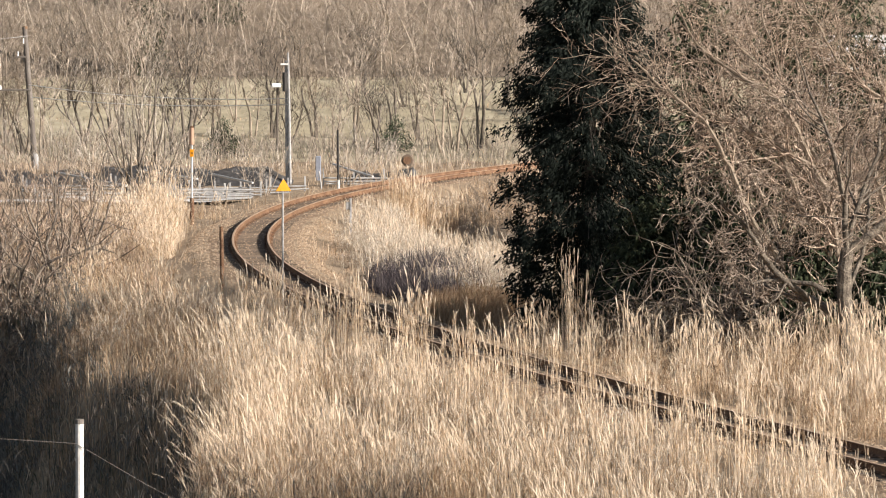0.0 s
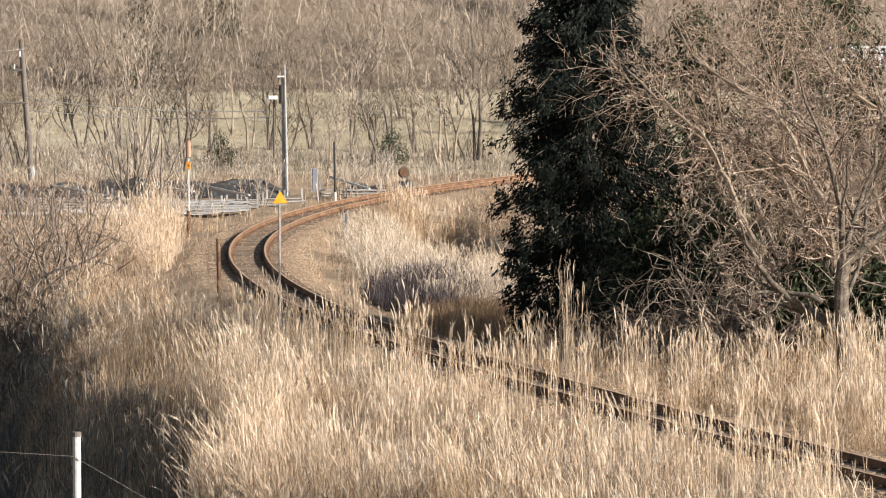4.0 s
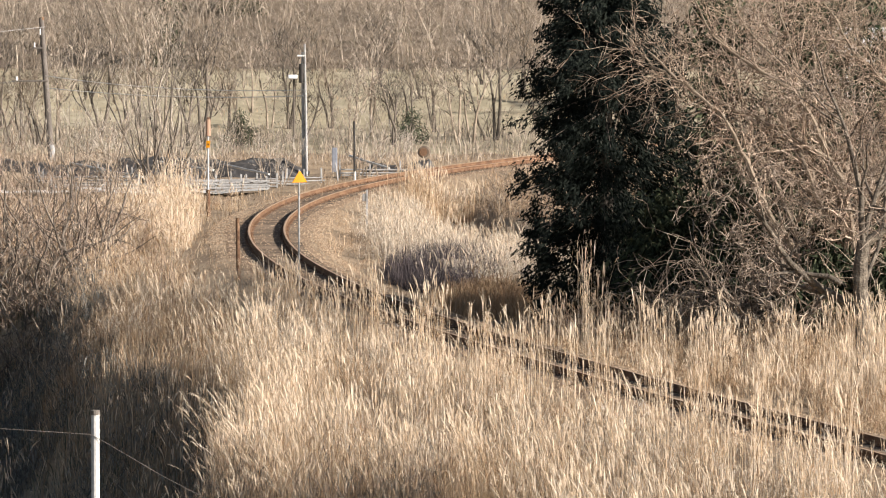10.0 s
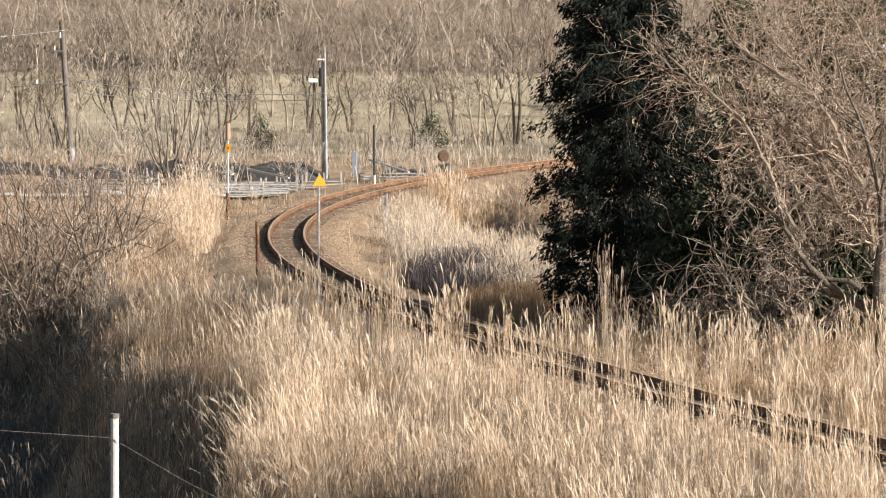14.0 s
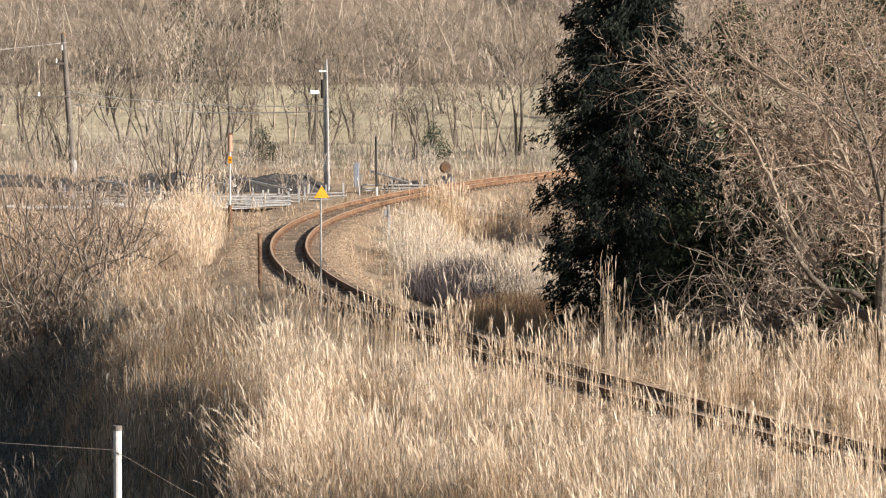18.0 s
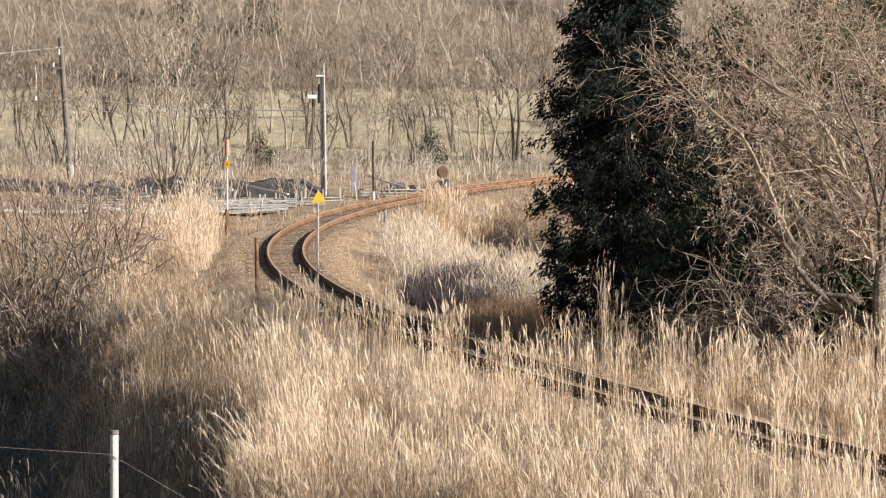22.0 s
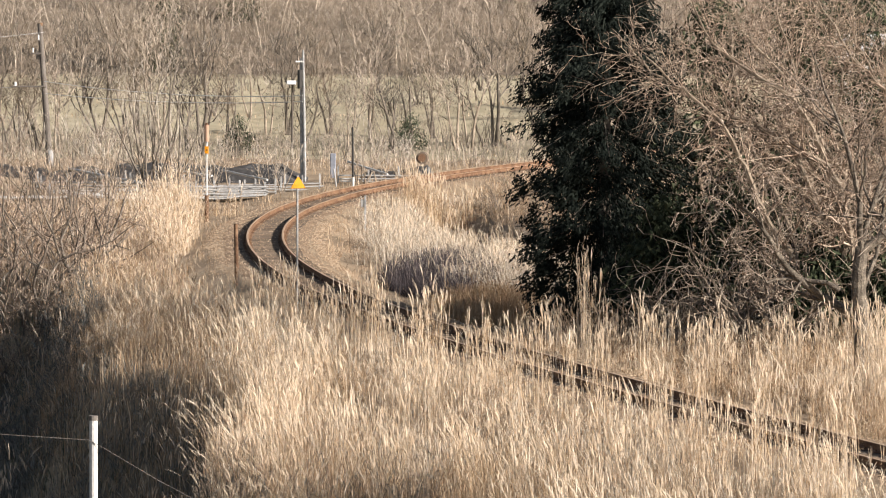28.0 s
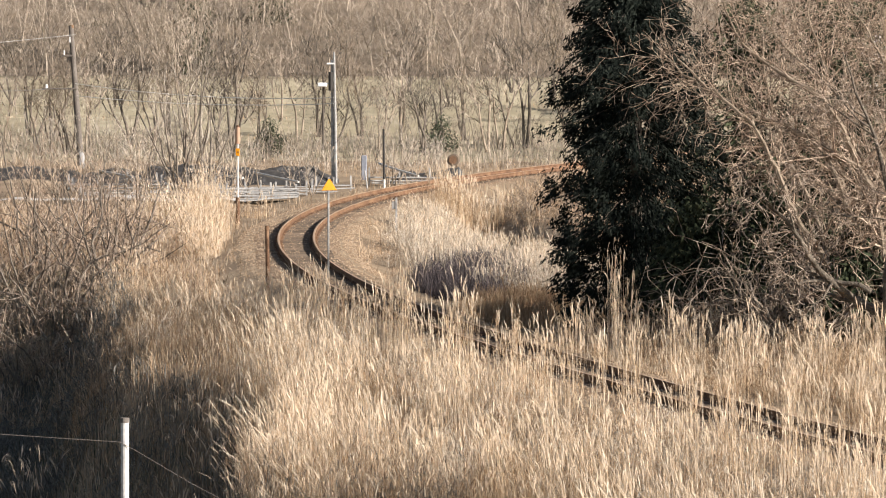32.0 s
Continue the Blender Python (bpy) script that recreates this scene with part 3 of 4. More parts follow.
def grasses():
    rng = np.random.default_rng(11)
    near_bank(rng)
    # left of the track, along the far part of the curve
    for cx, cy, u, into in grid(rng, -18, 0, 146, 221, 2.2):
        if u > (-4.1 if 153 < cy < 192 else -3.3) or (into > 1.2 and cy < 158) or (cy > 207 and cx < -7.0):
            continue
        if cy > 206 and rng.uniform() < 0.4:
            continue
        pampas_clump(rng, cx, cy, 1.5, 120, rng.uniform(0.5, 1.05), wide=0.010, leaves=2, fuzz=2, arch=2.2, lean=0.26, clear=2.6, plume_share=0.2, sways=False, vary=0.25, mats=(WEED, LEAF, LEAF) if rng.uniform() < 0.4 else (STALK, LEAF, PLUME))
    for cx, cy, tall in ((-9.2, 183.0, 1.35), (-10.0, 186.0, 1.65), (-9.1, 188.0, 1.75), (-9.6, 191.0, 1.9), (-10.4, 183.5, 1.3), (-9.8, 180.0, 1.0), (-8.7, 179.0, 0.8), (-10.9, 188.0, 1.5), (-11.4, 184.0, 1.0)):
        pampas_clump(rng, cx, cy, 1.15, 230, tall, wide=0.010, plume_share=0.75, vary=0.25, lean=0.2, leaves=3, arch=1.6, mats=(PLUME, STALK, PLUME), clear=2.4, label="bright cream-coloured stand of pampas grass")
    # right of the track
    for cx, cy, u, into in grid(rng, -6, 14, 96, 140, 1.75):
        if 2.3 < u < 9:
            pampas_clump(rng, cx, cy, 0.95, 125, float(np.interp(u, [2.3, 3.5, 5.5], [0.28, 0.45, 0.85])) * rng.uniform(0.6, 1.2), plume_share=rng.uniform(0.04, 0.25), leaves=2, fuzz=5, arch=1.6, lean=0.16, wide=0.007,
                         mats=(WEED, LEAF, PLUME) if rng.uniform() < 0.35 else (STALK, LEAF, PLUME))
    for cx, cy, tall in ((2.85, 132.5, 2.0), (3.1, 132.0, 2.1), (4.4, 129.0, 1.7), (5.8, 127.5, 1.7), (5.4, 127.0, 1.5), (9.2, 122.0, 1.7), (9.9, 123.0, 1.8), (10.2, 119.5, 1.7),
                         (6.6, 126.0, 1.5), (7.4, 125.5, 1.6), (8.3, 122.0, 1.6), (8.8, 120.5, 1.7), (9.6, 120.0, 1.8), (10.6, 121.5, 1.8), (11.2, 118.5, 1.8), (7.9, 119.0, 1.4), (9.0, 117.0, 1.5), (10.0, 115.0, 1.5), (3.6, 134.0, 1.4), (4.9, 133.5, 1.3), (2.2, 135.0, 1.3), (6.2, 131.0, 1.5), (7.6, 129.5, 1.5), (9.4, 126.5, 1.9), (9.0, 127.2, 1.9), (9.8, 127.4, 1.9), (8.5, 127.6, 1.8), (10.4, 125.0, 1.9), (9.2, 125.0, 1.8)):
        pampas_clump(rng, cx, cy, 0.42, 42, tall * (1.0 if tall > 1.95 else 0.84), lean=0.07, plume_share=0.8, mats=CREAM, label=UPRIGHT)
    for y in (98.5, 100.2, 102.0, 103.5, 106.0, 108.5, 110.2, 113.0, 116.0, 119.5, 123.0):
        cx, cy = at_track(y, rng.uniform(2.3, 3.2))
        pampas_clump(rng, cx, cy, 0.5, 40, rng.uniform(0.8, 1.35), lean=0.12, arch=1.6, leaves=3, plume_share=0.6, label=UPRIGHT)
    for k in range(14):
        cx, cy = 2.0 + 0.42 * k + rng.uniform(-0.3, 0.3), 139.5 + rng.uniform(-1.5, 1.5)
        if beside(cx, cy) > 2.4:
            pampas_clump(rng, cx, cy, 0.8, 80, rng.uniform(0.6, 1.1), lean=0.2, arch=1.8, plume_share=0.2, leaves=3, mats=(WEED, WEED, LEAF), sways=False, label="brown withered grass at the foot of the trees")
    # inside the curve: pale seed-grass, low towards the ditch
    for cx, cy, u, into in grid(rng, -6, 10, 160, 226, 2.0):
        ditch = ditch_line(cy)
        if u > (3.5 if cy < 196 else 2.6) and (abs(u - ditch) > 1.2 or cy < 176 or cy > 211) and u < ditch + 6:
            inner = u < ditch
            tall = float(np.interp(ditch - u, [1.2, 4.5], [0.35, 1.0])) * rng.uniform(0.75, 1.15) if inner else 0.5
            pampas_clump(rng, cx, cy, 1.1, 150 if inner else 70, tall, wide=0.009, plume_share=0.2, sways=False, leaves=2, fuzz=4, arch=2.2, lean=0.28, vary=0.25,
                         mats=(PALE_GRASS, PALE_GRASS, PLUME) if inner else (WEED, LEAF, LEAF))
    for k in range(9):
        cx, cy = -1.7 + 0.22 * k + rng.uniform(-0.3, 0.3), 210 + rng.uniform(-3, 5)
        pampas_clump(rng, cx, cy, 0.7, 90, rng.uniform(0.9, 1.4), wide=0.010, plume_share=0.4, lean=0.08, sways=False)
    # growth in the hollow; its dark grey has the shade put in
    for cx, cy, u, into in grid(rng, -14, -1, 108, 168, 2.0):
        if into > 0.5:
            pampas_clump(rng, cx, cy, 1.5, 120, rng.uniform(0.4, 1.15) if into > 1.5 else rng.uniform(0.7, 1.2), wide=0.010, plume_share=0.12, lean=0.4, leaves=4, arch=3.0, mats=(SHADE_GRASS, SHADE_GRASS, SHADE_GRASS), sways=False,
                         label="pampas grass in the hollow, shade put into its grey colour")
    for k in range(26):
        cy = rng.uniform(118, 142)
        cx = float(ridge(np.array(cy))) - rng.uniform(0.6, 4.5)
        pampas_clump(rng, cx, cy, 0.7, 22, rng.uniform(1.1, 1.7), lean=0.25, wide=0.010, plume_share=0.8, arch=2.4, mats=(SHADE_GRASS, SHADE_GRASS, PLUME), label="sparse plumed pampas grass rising from the shaded hollow")
    # short growth everywhere
    x, y = field_points(rng, 34000, 84, 262)
    u, into = beside(x, y), ridge(y) - x
    keep = (np.abs(u) > 1.9) & ~((into > 0.8) & (y < 168)) & ~((np.abs(u - ditch_line(y)) < 0.9) & (y > 176) & (y < 214)) & ~((y > 219) & (y < 246) & (x < -5.8))
    sward("dry_grass", rng, x[keep], y[keep], rng.uniform(0.12, 0.5, keep.sum()), LEAF, "short dry straw-coloured grass and weeds", wide=0.012, lean=0.6)
    # hollow swards: shade is put into the grey and green blades
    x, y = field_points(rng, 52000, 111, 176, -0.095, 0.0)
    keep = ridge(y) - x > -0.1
    sward("hollow_grass", rng, x[keep], y[keep], rng.uniform(0.2, 0.7, keep.sum()), SHADE_GRASS, "short grass in the hollow, greyed and darkened for shade", wide=0.014, lean=0.9)
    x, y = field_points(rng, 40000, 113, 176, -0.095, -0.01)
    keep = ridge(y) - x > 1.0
    sward("green_grass", rng, x[keep], y[keep], rng.uniform(0.15, 0.6, keep.sum()), GREEN_GRASS, "green grass at the bottom of the hollow, darkened for shade", wide=0.016, lean=0.8)
    x, y = field_points(rng, 16000, 118, 152, -0.075, -0.015)
    keep = np.abs(ridge(y) - x) < 2.5
    sward("brow_grass", rng, x[keep], y[keep], rng.uniform(0.35, 1.0, keep.sum()), LEAF, "tangled dry straw-coloured grass on the brow", wide=0.010, lean=0.6)
    x, y = field_points(rng, 16000, 250, 420)
    keep = np.abs(beside(x, y)) > 2.2
    sward("field_grass", rng, x[keep], y[keep], rng.uniform(0.06, 0.25, keep.sum()), LEAF, "pale dry field grass", wide=0.03, lean=0.9)
    x, y = field_points(rng, 26000, 148, 215, -0.09, -0.02)
    keep = (beside(x, y) < -3.2) & (np.sin(x * 1.7 + y * 0.3) * np.sin(y * 0.37 - x * 0.6) > -0.35) & ~((y > 207) & (x < -7))
    sward("weeds", rng, x[keep], y[keep], rng.uniform(0.2, 0.85, keep.sum()), WEED, "brown withered weeds and bare stems beside the track", wide=0.011, lean=0.6)
    x, y = field_points(rng, 12000, 250, 290)
    keep = np.abs(beside(x, y)) > 3
    sward("undergrowth", rng, x[keep], y[keep], rng.uniform(0.2, 0.9, keep.sum()), FAR_TWIG, "grey-brown bare undergrowth along the field edge", wide=0.02, lean=0.9)
    # the bramble patch paints a shadow on the ground inside the curve
    for name, mat, n, cx, cy, rx, ry, lo, hi, label in (("bramble_growth", SHADOW_BRAMBLE, 14000, -0.5, 165.0, 1.7, 7.0, 0.5, 1.35, "dense bramble stems beside the track, shadow put into their dark colour"),
                                                      ("russet_growth", RUSSET, 9000, 0.9, 153.0, 1.7, 5.5, 0.4, 0.95, "russet-brown dry weeds beside the track")):
        a, r = rng.uniform(0, math.tau, n), np.sqrt(rng.uniform(0, 1, n))
        x, y = cx + rx * r * np.cos(a), cy + ry * r * np.sin(a)
        keep = beside(x, y) > 2.0
        sward(name, rng, x[keep], y[keep], rng.uniform(lo, hi, keep.sum()) * (1.1 - 0.5 * r[keep]), mat, label, wide=0.010, lean=0.6)


# ---------------------------------------------------------------- trees
def grow(rng, p, d, length, radius, depth, out, spec, bend=None):
    """Adds a branch and its offshoots to out as (level, start, end, radius, radius)."""
    steps = spec["steps"][depth]
    seg = length / steps
    r0 = radius
    pull = spec["pull"][depth]
    last = depth == len(spec["steps"]) - 1
    kids = 0 if last else spec["kids"][depth]
    when = sorted(rng.uniform(spec["from"][depth], 1.0) for _ in range(kids))
    ki = 0
    for i in range(steps):
        w = spec["wander"][depth]
        d = (d + Vector((rng.gauss(0, w), rng.gauss(0, w), rng.gauss(0, w) + pull))).normalized()
        if bend is not None:
            d = (d + bend * 0.12).normalized()
        r1 = radius * (1 - (spec.get("taper", 0.8) if depth == 0 else 0.8) * (i + 1) / steps)
        q = p + d * seg
        out.append((depth, p[:], q[:], r0, max(r1, spec["thin"])))
        while ki < kids and when[ki] <= (i + 1) / steps:
            f = when[ki] * steps - i
            at = p.lerp(q, f)
            side = d.orthogonal()
            side.rotate(Matrix.Rotation(rng.uniform(0, math.tau), 3, d))
            ang = radians(rng.uniform(*spec["angle"]))
            kd = (d * math.cos(ang) + side * math.sin(ang)).normalized()
            size = length * rng.uniform(*spec["shrink"]) * (1.1 - 0.5 * when[ki]) * (spec.get("fork", 1.0) if depth == 0 else 1.0)
            grow(rng, at, kd, size, max(r1 * (0.8 if depth == 0 and "fork" in spec else 0.62), spec["thin"]), depth + 1, out, spec)
            ki += 1
        p, r0 = q, max(r1, spec["thin"])


BIG = dict(steps=(7, 9, 6, 4, 3), kids=(9, 9, 7, 4), pull=(0.05, 0.03, 0.02, 0.0, -0.03), wander=(0.10, 0.21, 0.29, 0.33, 0.36),
           angle=(25, 65), shrink=(0.35, 0.62), thin=0.0075)
BIG["from"] = (0.25, 0.15, 0.15, 0.1)
FORK = dict(steps=(6, 9, 5, 3), kids=(4, 8, 6), pull=(0.04, 0.09, 0.05, 0.0), wander=(0.10, 0.19, 0.24, 0.30),
            angle=(22, 58), shrink=(0.42, 0.72), thin=0.009, fork=1.9, taper=0.5)
FORK["from"] = (0.5, 0.2, 0.1)
BUSH = dict(steps=(11, 7), kids=(5,), pull=(-0.035, -0.05), wander=(0.22, 0.30), angle=(20, 75), shrink=(0.4, 0.85), thin=0.009)
BUSH["from"] = (0.12,)
WEEP = dict(steps=(9, 8, 5), kids=(8, 5), pull=(0.02, -0.04, -0.09), wander=(0.2, 0.27, 0.3), angle=(30, 80), shrink=(0.35, 0.8), thin=0.009)
WEEP["from"] = (0.25, 0.1)
FAN = dict(steps=(7, 5, 3), kids=(7, 3), pull=(0.03, 0.05, 0.0), wander=(0.08, 0.14, 0.2), angle=(15, 40), shrink=(0.35, 0.7), thin=0.010)
FAN["from"] = (0.2, 0.1)


HEDGE = dict(steps=(8, 6, 3), kids=(8, 5), pull=(0.03, 0.05, 0.0), wander=(0.2, 0.3, 0.36), angle=(25, 70), shrink=(0.3, 0.6), thin=0.009)
HEDGE["from"] = (0.15, 0.1)


def seg_rods(segs, sides):
    a = lambda k: np.array([s[k] for s in segs])
    return rods(a(1), a(2), a(3), a(4), sides)


def limbed(name, base, label, trunk, limbs, seed, spec=BIG, bark=BARK, twig=TWIG):
    """A bare tree near the camera: its trunk, and each limb with its twigs."""
    rng = random.Random(seed)
    ob = empty(name, Matrix.Translation(base), label, "tree")
    if trunk:
        part("trunk", tube_bm([p for p, _ in trunk], [r for _, r in trunk], 11), TRUNK_BARK, ob)
    for at, d, length, r in limbs:
        segs = []
        grow(rng, Vector(at), Vector(d).normalized(), length, r, 1, segs, spec)
        limb = cloud("limb", *seg_rods([s for s in segs if s[0] <= 2], 5), bark, ob)
        tagged(cloud("twig", *seg_rods([s for s in segs if s[0] > 2], 3), twig, limb), kind="stuff")
    return ob


def swept(name, base, label, limbs, seed, spec=BIG, bark=BARK, twig=TWIG, gap=0.16, reach=(0.5, 1.5)):
    """A bare tree whose long limbs follow sweeping lines (x, z at base's y) and carry twigs all along."""
    rng = random.Random(seed)
    bx, by, bz = base
    ob = empty(name, Matrix.Translation(base), label, "tree")
    for line, r in limbs:
        pts = [Vector((x - bx, rng.uniform(-0.25, 0.25), z - bz)) for x, z in line]
        depth = rng.uniform(-1.2, 1.2)
        fine = []
        for i in range(len(pts) - 1):
            p0, p1, p2, p3 = pts[max(0, i - 1)], pts[i], pts[i + 1], pts[min(len(pts) - 1, i + 2)]
            for k in range(5):
                t = k / 5
                q = 0.5 * (2 * p1 + (p2 - p0) * t + (2 * p0 - 5 * p1 + 4 * p2 - p3) * t * t + (3 * p1 - p0 - 3 * p2 + p3) * t ** 3)
                fine.append(q + Vector((rng.gauss(0, 0.03), rng.gauss(0, 0.03) + depth * (i + t) / len(pts), rng.gauss(0, 0.03))))
        n = len(fine)
        radii = [max(0.011, r * (1 - 0.85 * i / n)) for i in range(n)]
        limb = part("limb", tube_bm(fine, radii, 6), bark, ob)
        segs, since = [], 0.0
        for i in range(2, n - 1):
            d = fine[i + 1] - fine[i]
            since += d.length
            while since > gap:
                since -= gap
                d = d.normalized()
                side = d.orthogonal()
                side.rotate(Matrix.Rotation(rng.uniform(0, math.tau), 3, d))
                ang = radians(rng.uniform(20, 65))
                grow(rng, fine[i].copy(), (d * math.cos(ang) + side * math.sin(ang)).normalized(), rng.uniform(*reach), max(0.008, radii[i] * 0.36), 2, segs, spec)
        tagged(cloud("twig", *seg_rods(segs, 3), twig, limb), kind="stuff")
    return ob


WIRY = dict(steps=(7, 9, 6, 5, 3), kids=(9, 9, 4, 3), pull=(0.05, 0.03, 0.02, 0.0, 0.0), wander=(0.10, 0.16, 0.17, 0.20, 0.24),
            angle=(20, 60), shrink=(0.45, 0.8), thin=0.0055)
WIRY["from"] = (0.25, 0.15, 0.15, 0.1)


def trackside_trees():
    base = Vector((9.35, 129.0, rest(9.35, 129.0) - 0.05))
    trunk = (((0, 0, 0), 0.25), ((-0.05, 0, 0.5), 0.21), ((-0.10, 0, 1.3), 0.19), ((-0.17, 0, 2.0), 0.175), ((-0.16, 0, 2.6), 0.16), ((-0.1, 0, 3.1), 0.15))
    limbs = (((-0.1, 0, 3.0), (0.75, 0, 0.75), 5.5, 0.12), ((-0.1, 0, 3.0), (-0.12, 0.2, 1.0), 5.0, 0.08), ((-0.1, 0, 3.0), (0.2, 0.3, 1.0), 5.5, 0.07),
             ((-0.12, 0, 1.5), (-0.72, 0, 0.8), 4.6, 0.12), ((-0.6, 0, 2.1), (-0.9, 0.1, 0.35), 3.0, 0.07), ((-0.1, 0.1, 2.0), (0.5, 0.5, 0.9), 5.0, 0.06))
    limbed("bare_tree", base, "leafless tree with a forked mottled trunk beside the track", trunk, limbs, 21, bark=TRUNK_BARK)
    y = 136.0
    swept("bare_tree", Vector((9.6, y, rest(9.6, y) - 0.05)), "leafless tree with long pale limbs sweeping over the conifer",
          ((((9.6, 0.0), (9.3, 2.4), (8.9, 4.1), (8.2, 5.6), (7.2, 6.3), (6.1, 7.15), (5.5, 8.4)), 0.11),
           (((9.5, 0.0), (8.3, 1.7), (7.4, 2.9), (6.9, 4.1), (6.2, 5.3), (5.2, 6.1), (4.4, 6.9)), 0.11),
           (((9.6, 0.2), (9.4, 2.7), (8.9, 4.1), (7.4, 5.0), (6.1, 5.6), (4.9, 6.2), (4.0, 7.2)), 0.10),
           (((9.4, 0.1), (9.0, 2.3), (8.4, 3.8), (8.0, 5.0), (8.1, 6.4), (7.7, 7.6), (7.8, 8.6)), 0.08)), 61, WIRY, BARK, PINK_TWIG, 0.15, (0.7, 2.0))
    y = 138.0
    swept("bare_tree", Vector((12.4, y, rest(12.4, y) - 0.05)), "leafless tree with reddish-brown twigs behind the thicket",
          ((((12.4, 0.0), (12.9, 2.7), (11.8, 4.6), (10.9, 5.6), (10.0, 6.3), (9.2, 7.4), (8.6, 8.5)), 0.10),
           (((12.3, 0.0), (11.1, 2.4), (10.6, 4.1), (10.5, 5.8), (9.8, 7.0), (9.7, 8.3)), 0.09),
           (((12.2, 0.0), (10.8, 2.2), (9.6, 3.7), (9.2, 5.0), (9.4, 6.1), (9.1, 7.4), (9.3, 8.5)), 0.08),
           (((12.2, 0.3), (10.4, 2.6), (8.9, 4.6), (7.9, 6.3), (6.9, 7.4), (6.6, 8.6)), 0.08)), 62, WIRY, BARK, PINK_TWIG, 0.15, (0.7, 2.0))
    y = 141.0
    swept("bare_tree", Vector((8.6, y, rest(8.6, y) - 0.05)), "leafless tree with a dense crown of pinkish twigs",
          ((((8.6, 0.0), (8.3, 2.4), (7.4, 4.4), (6.9, 6.2), (6.8, 8.0)), 0.09),
           (((8.7, 0.0), (9.0, 2.6), (8.6, 4.6), (8.9, 6.4), (8.4, 8.2)), 0.09),
           (((8.7, 0.2), (9.9, 2.2), (10.6, 4.2), (11.0, 5.6), (11.2, 7.2)), 0.08)), 63, WIRY, BARK, PINK_TWIG, 0.17, (0.7, 2.0))


def thicket(x, y, tall, seed, stems=24, name="bare_bush", label="tangled leafless bush of pale tan twigs", mats=(BARK, TWIG), spread=1.0, r=0.016, spec=BUSH, open_out=1.0):
    rng = random.Random(seed)
    ob = empty(name, Matrix.Translation((x, y, rest(x, y) - 0.03)), label, "bush", "bushes")
    twigs = []
    for _ in range(stems):
        a, s = rng.uniform(0, math.tau), rng.uniform(0.1, open_out)
        d = Vector((math.cos(a) * s, math.sin(a) * s, 1.0)).normalized()
        px, py = rng.gauss(0, 0.4 * spread), rng.gauss(0, 0.4 * spread)
        segs = []
        grow(rng, Vector((px, py, rest(x + px, y + py) - rest(x, y))), d, tall * rng.uniform(0.6, 1.15), r * tall ** 0.5, 0, segs, spec)
        cloud("stem", *seg_rods([s for s in segs if s[0] == 0], 4), mats[0], ob)
        twigs += [s for s in segs if s[0] > 0]
    fine = [s for s in twigs if s[3] < 0.016] or twigs
    stout = [s for s in twigs if s[3] >= 0.016]
    a = lambda k: np.array([s[k] for s in fine])
    data = ribbons(np.random.default_rng(seed), np.stack([a(1), a(2)], 1), np.stack([a(3), a(4)], 1) * 1.5) if y > 160 or not y else seg_rods(fine, 3)
    if stout:
        data = merge(data, seg_rods(stout, 3))
    tagged(cloud("twig", *data, mats[1], ob), kind="stuff")
    return ob


def conifer(x, y, tall, reach, seed, mat=NEEDLE, boughs=180, sprays=16, label="dense dark green conifer in shade beside the railway", k=27, size=1.0, group="", low=0.1, name="conifer", category="tree"):
    """A tapered trunk, drooping boughs, and sprays of needles along them, with gaps and an uneven outline."""
    rng = np.random.default_rng(seed)
    tree = empty(name, Matrix.Translation((x, y, rest(x, y) - 0.05)), label, category, group)
    part("trunk", tube_bm([(0, 0, 0), (0.05, 0, tall * 0.5), (0, 0, tall * 0.97)], [0.045 * reach + 0.12, 0.12, 0.02], 8), DARK_BARK, tree)
    t = (np.arange(boughs) + rng.uniform(0, 1, boughs)) / boughs
    hgt = low + tall * t
    prof = np.interp(t, [0, 0.06, 0.25, 0.45, 0.52, 0.60, 0.68, 0.8, 1.0], [0.85, 0.93, 0.95, 1.0, 0.97, 0.84, 0.62, 0.38, 0.04])
    a = np.arange(boughs) * 2.4 + rng.uniform(-0.5, 0.5, boughs)
    r = reach * prof * rng.uniform(0.72, 1.08, boughs)
    root = np.stack([np.zeros(boughs), np.zeros(boughs), hgt + 0.15 * r], 1)
    tip = np.stack([r * np.cos(a), r * np.sin(a), hgt - 0.18 * r], 1)
    tagged(cloud("bough", *rods(root, tip, np.full(boughs, 0.03), np.full(boughs, 0.008), 4), DARK_BARK, tree), kind="stuff")
    n = boughs * sprays
    f = rng.uniform(0.12, 1.0, n) ** 0.75
    centre = np.repeat(root, sprays, 0) * (1 - f)[:, None] + np.repeat(tip, sprays, 0) * f[:, None] + rng.normal(0, 0.15 * size, (n, 3)) - np.array([0, 0, 0.08])
    out = np.repeat(unit(tip - root), sprays, 0)
    c = np.repeat(centre, k, 0) + rng.normal(0, 0.10 * size, (n * k, 3))
    d = np.repeat(out, k, 0) * 0.7 + rng.normal(0, 0.4, (n * k, 3)) + np.array([0, 0, -0.5])
    d = unit(d) * rng.uniform(0.06, 0.15, (n * k, 1)) * size
    side = unit(np.cross(d, rng.normal(0, 1, d.shape)))
    cloud("crown", *ribbons(rng, np.stack([c - d * 0.5, c + d * 0.5], 1), np.array([0.046, 0.014])[None] * size * rng.uniform(0.5, 1.4, (n * k, 1)), side=side), mat, tree)
    return tree


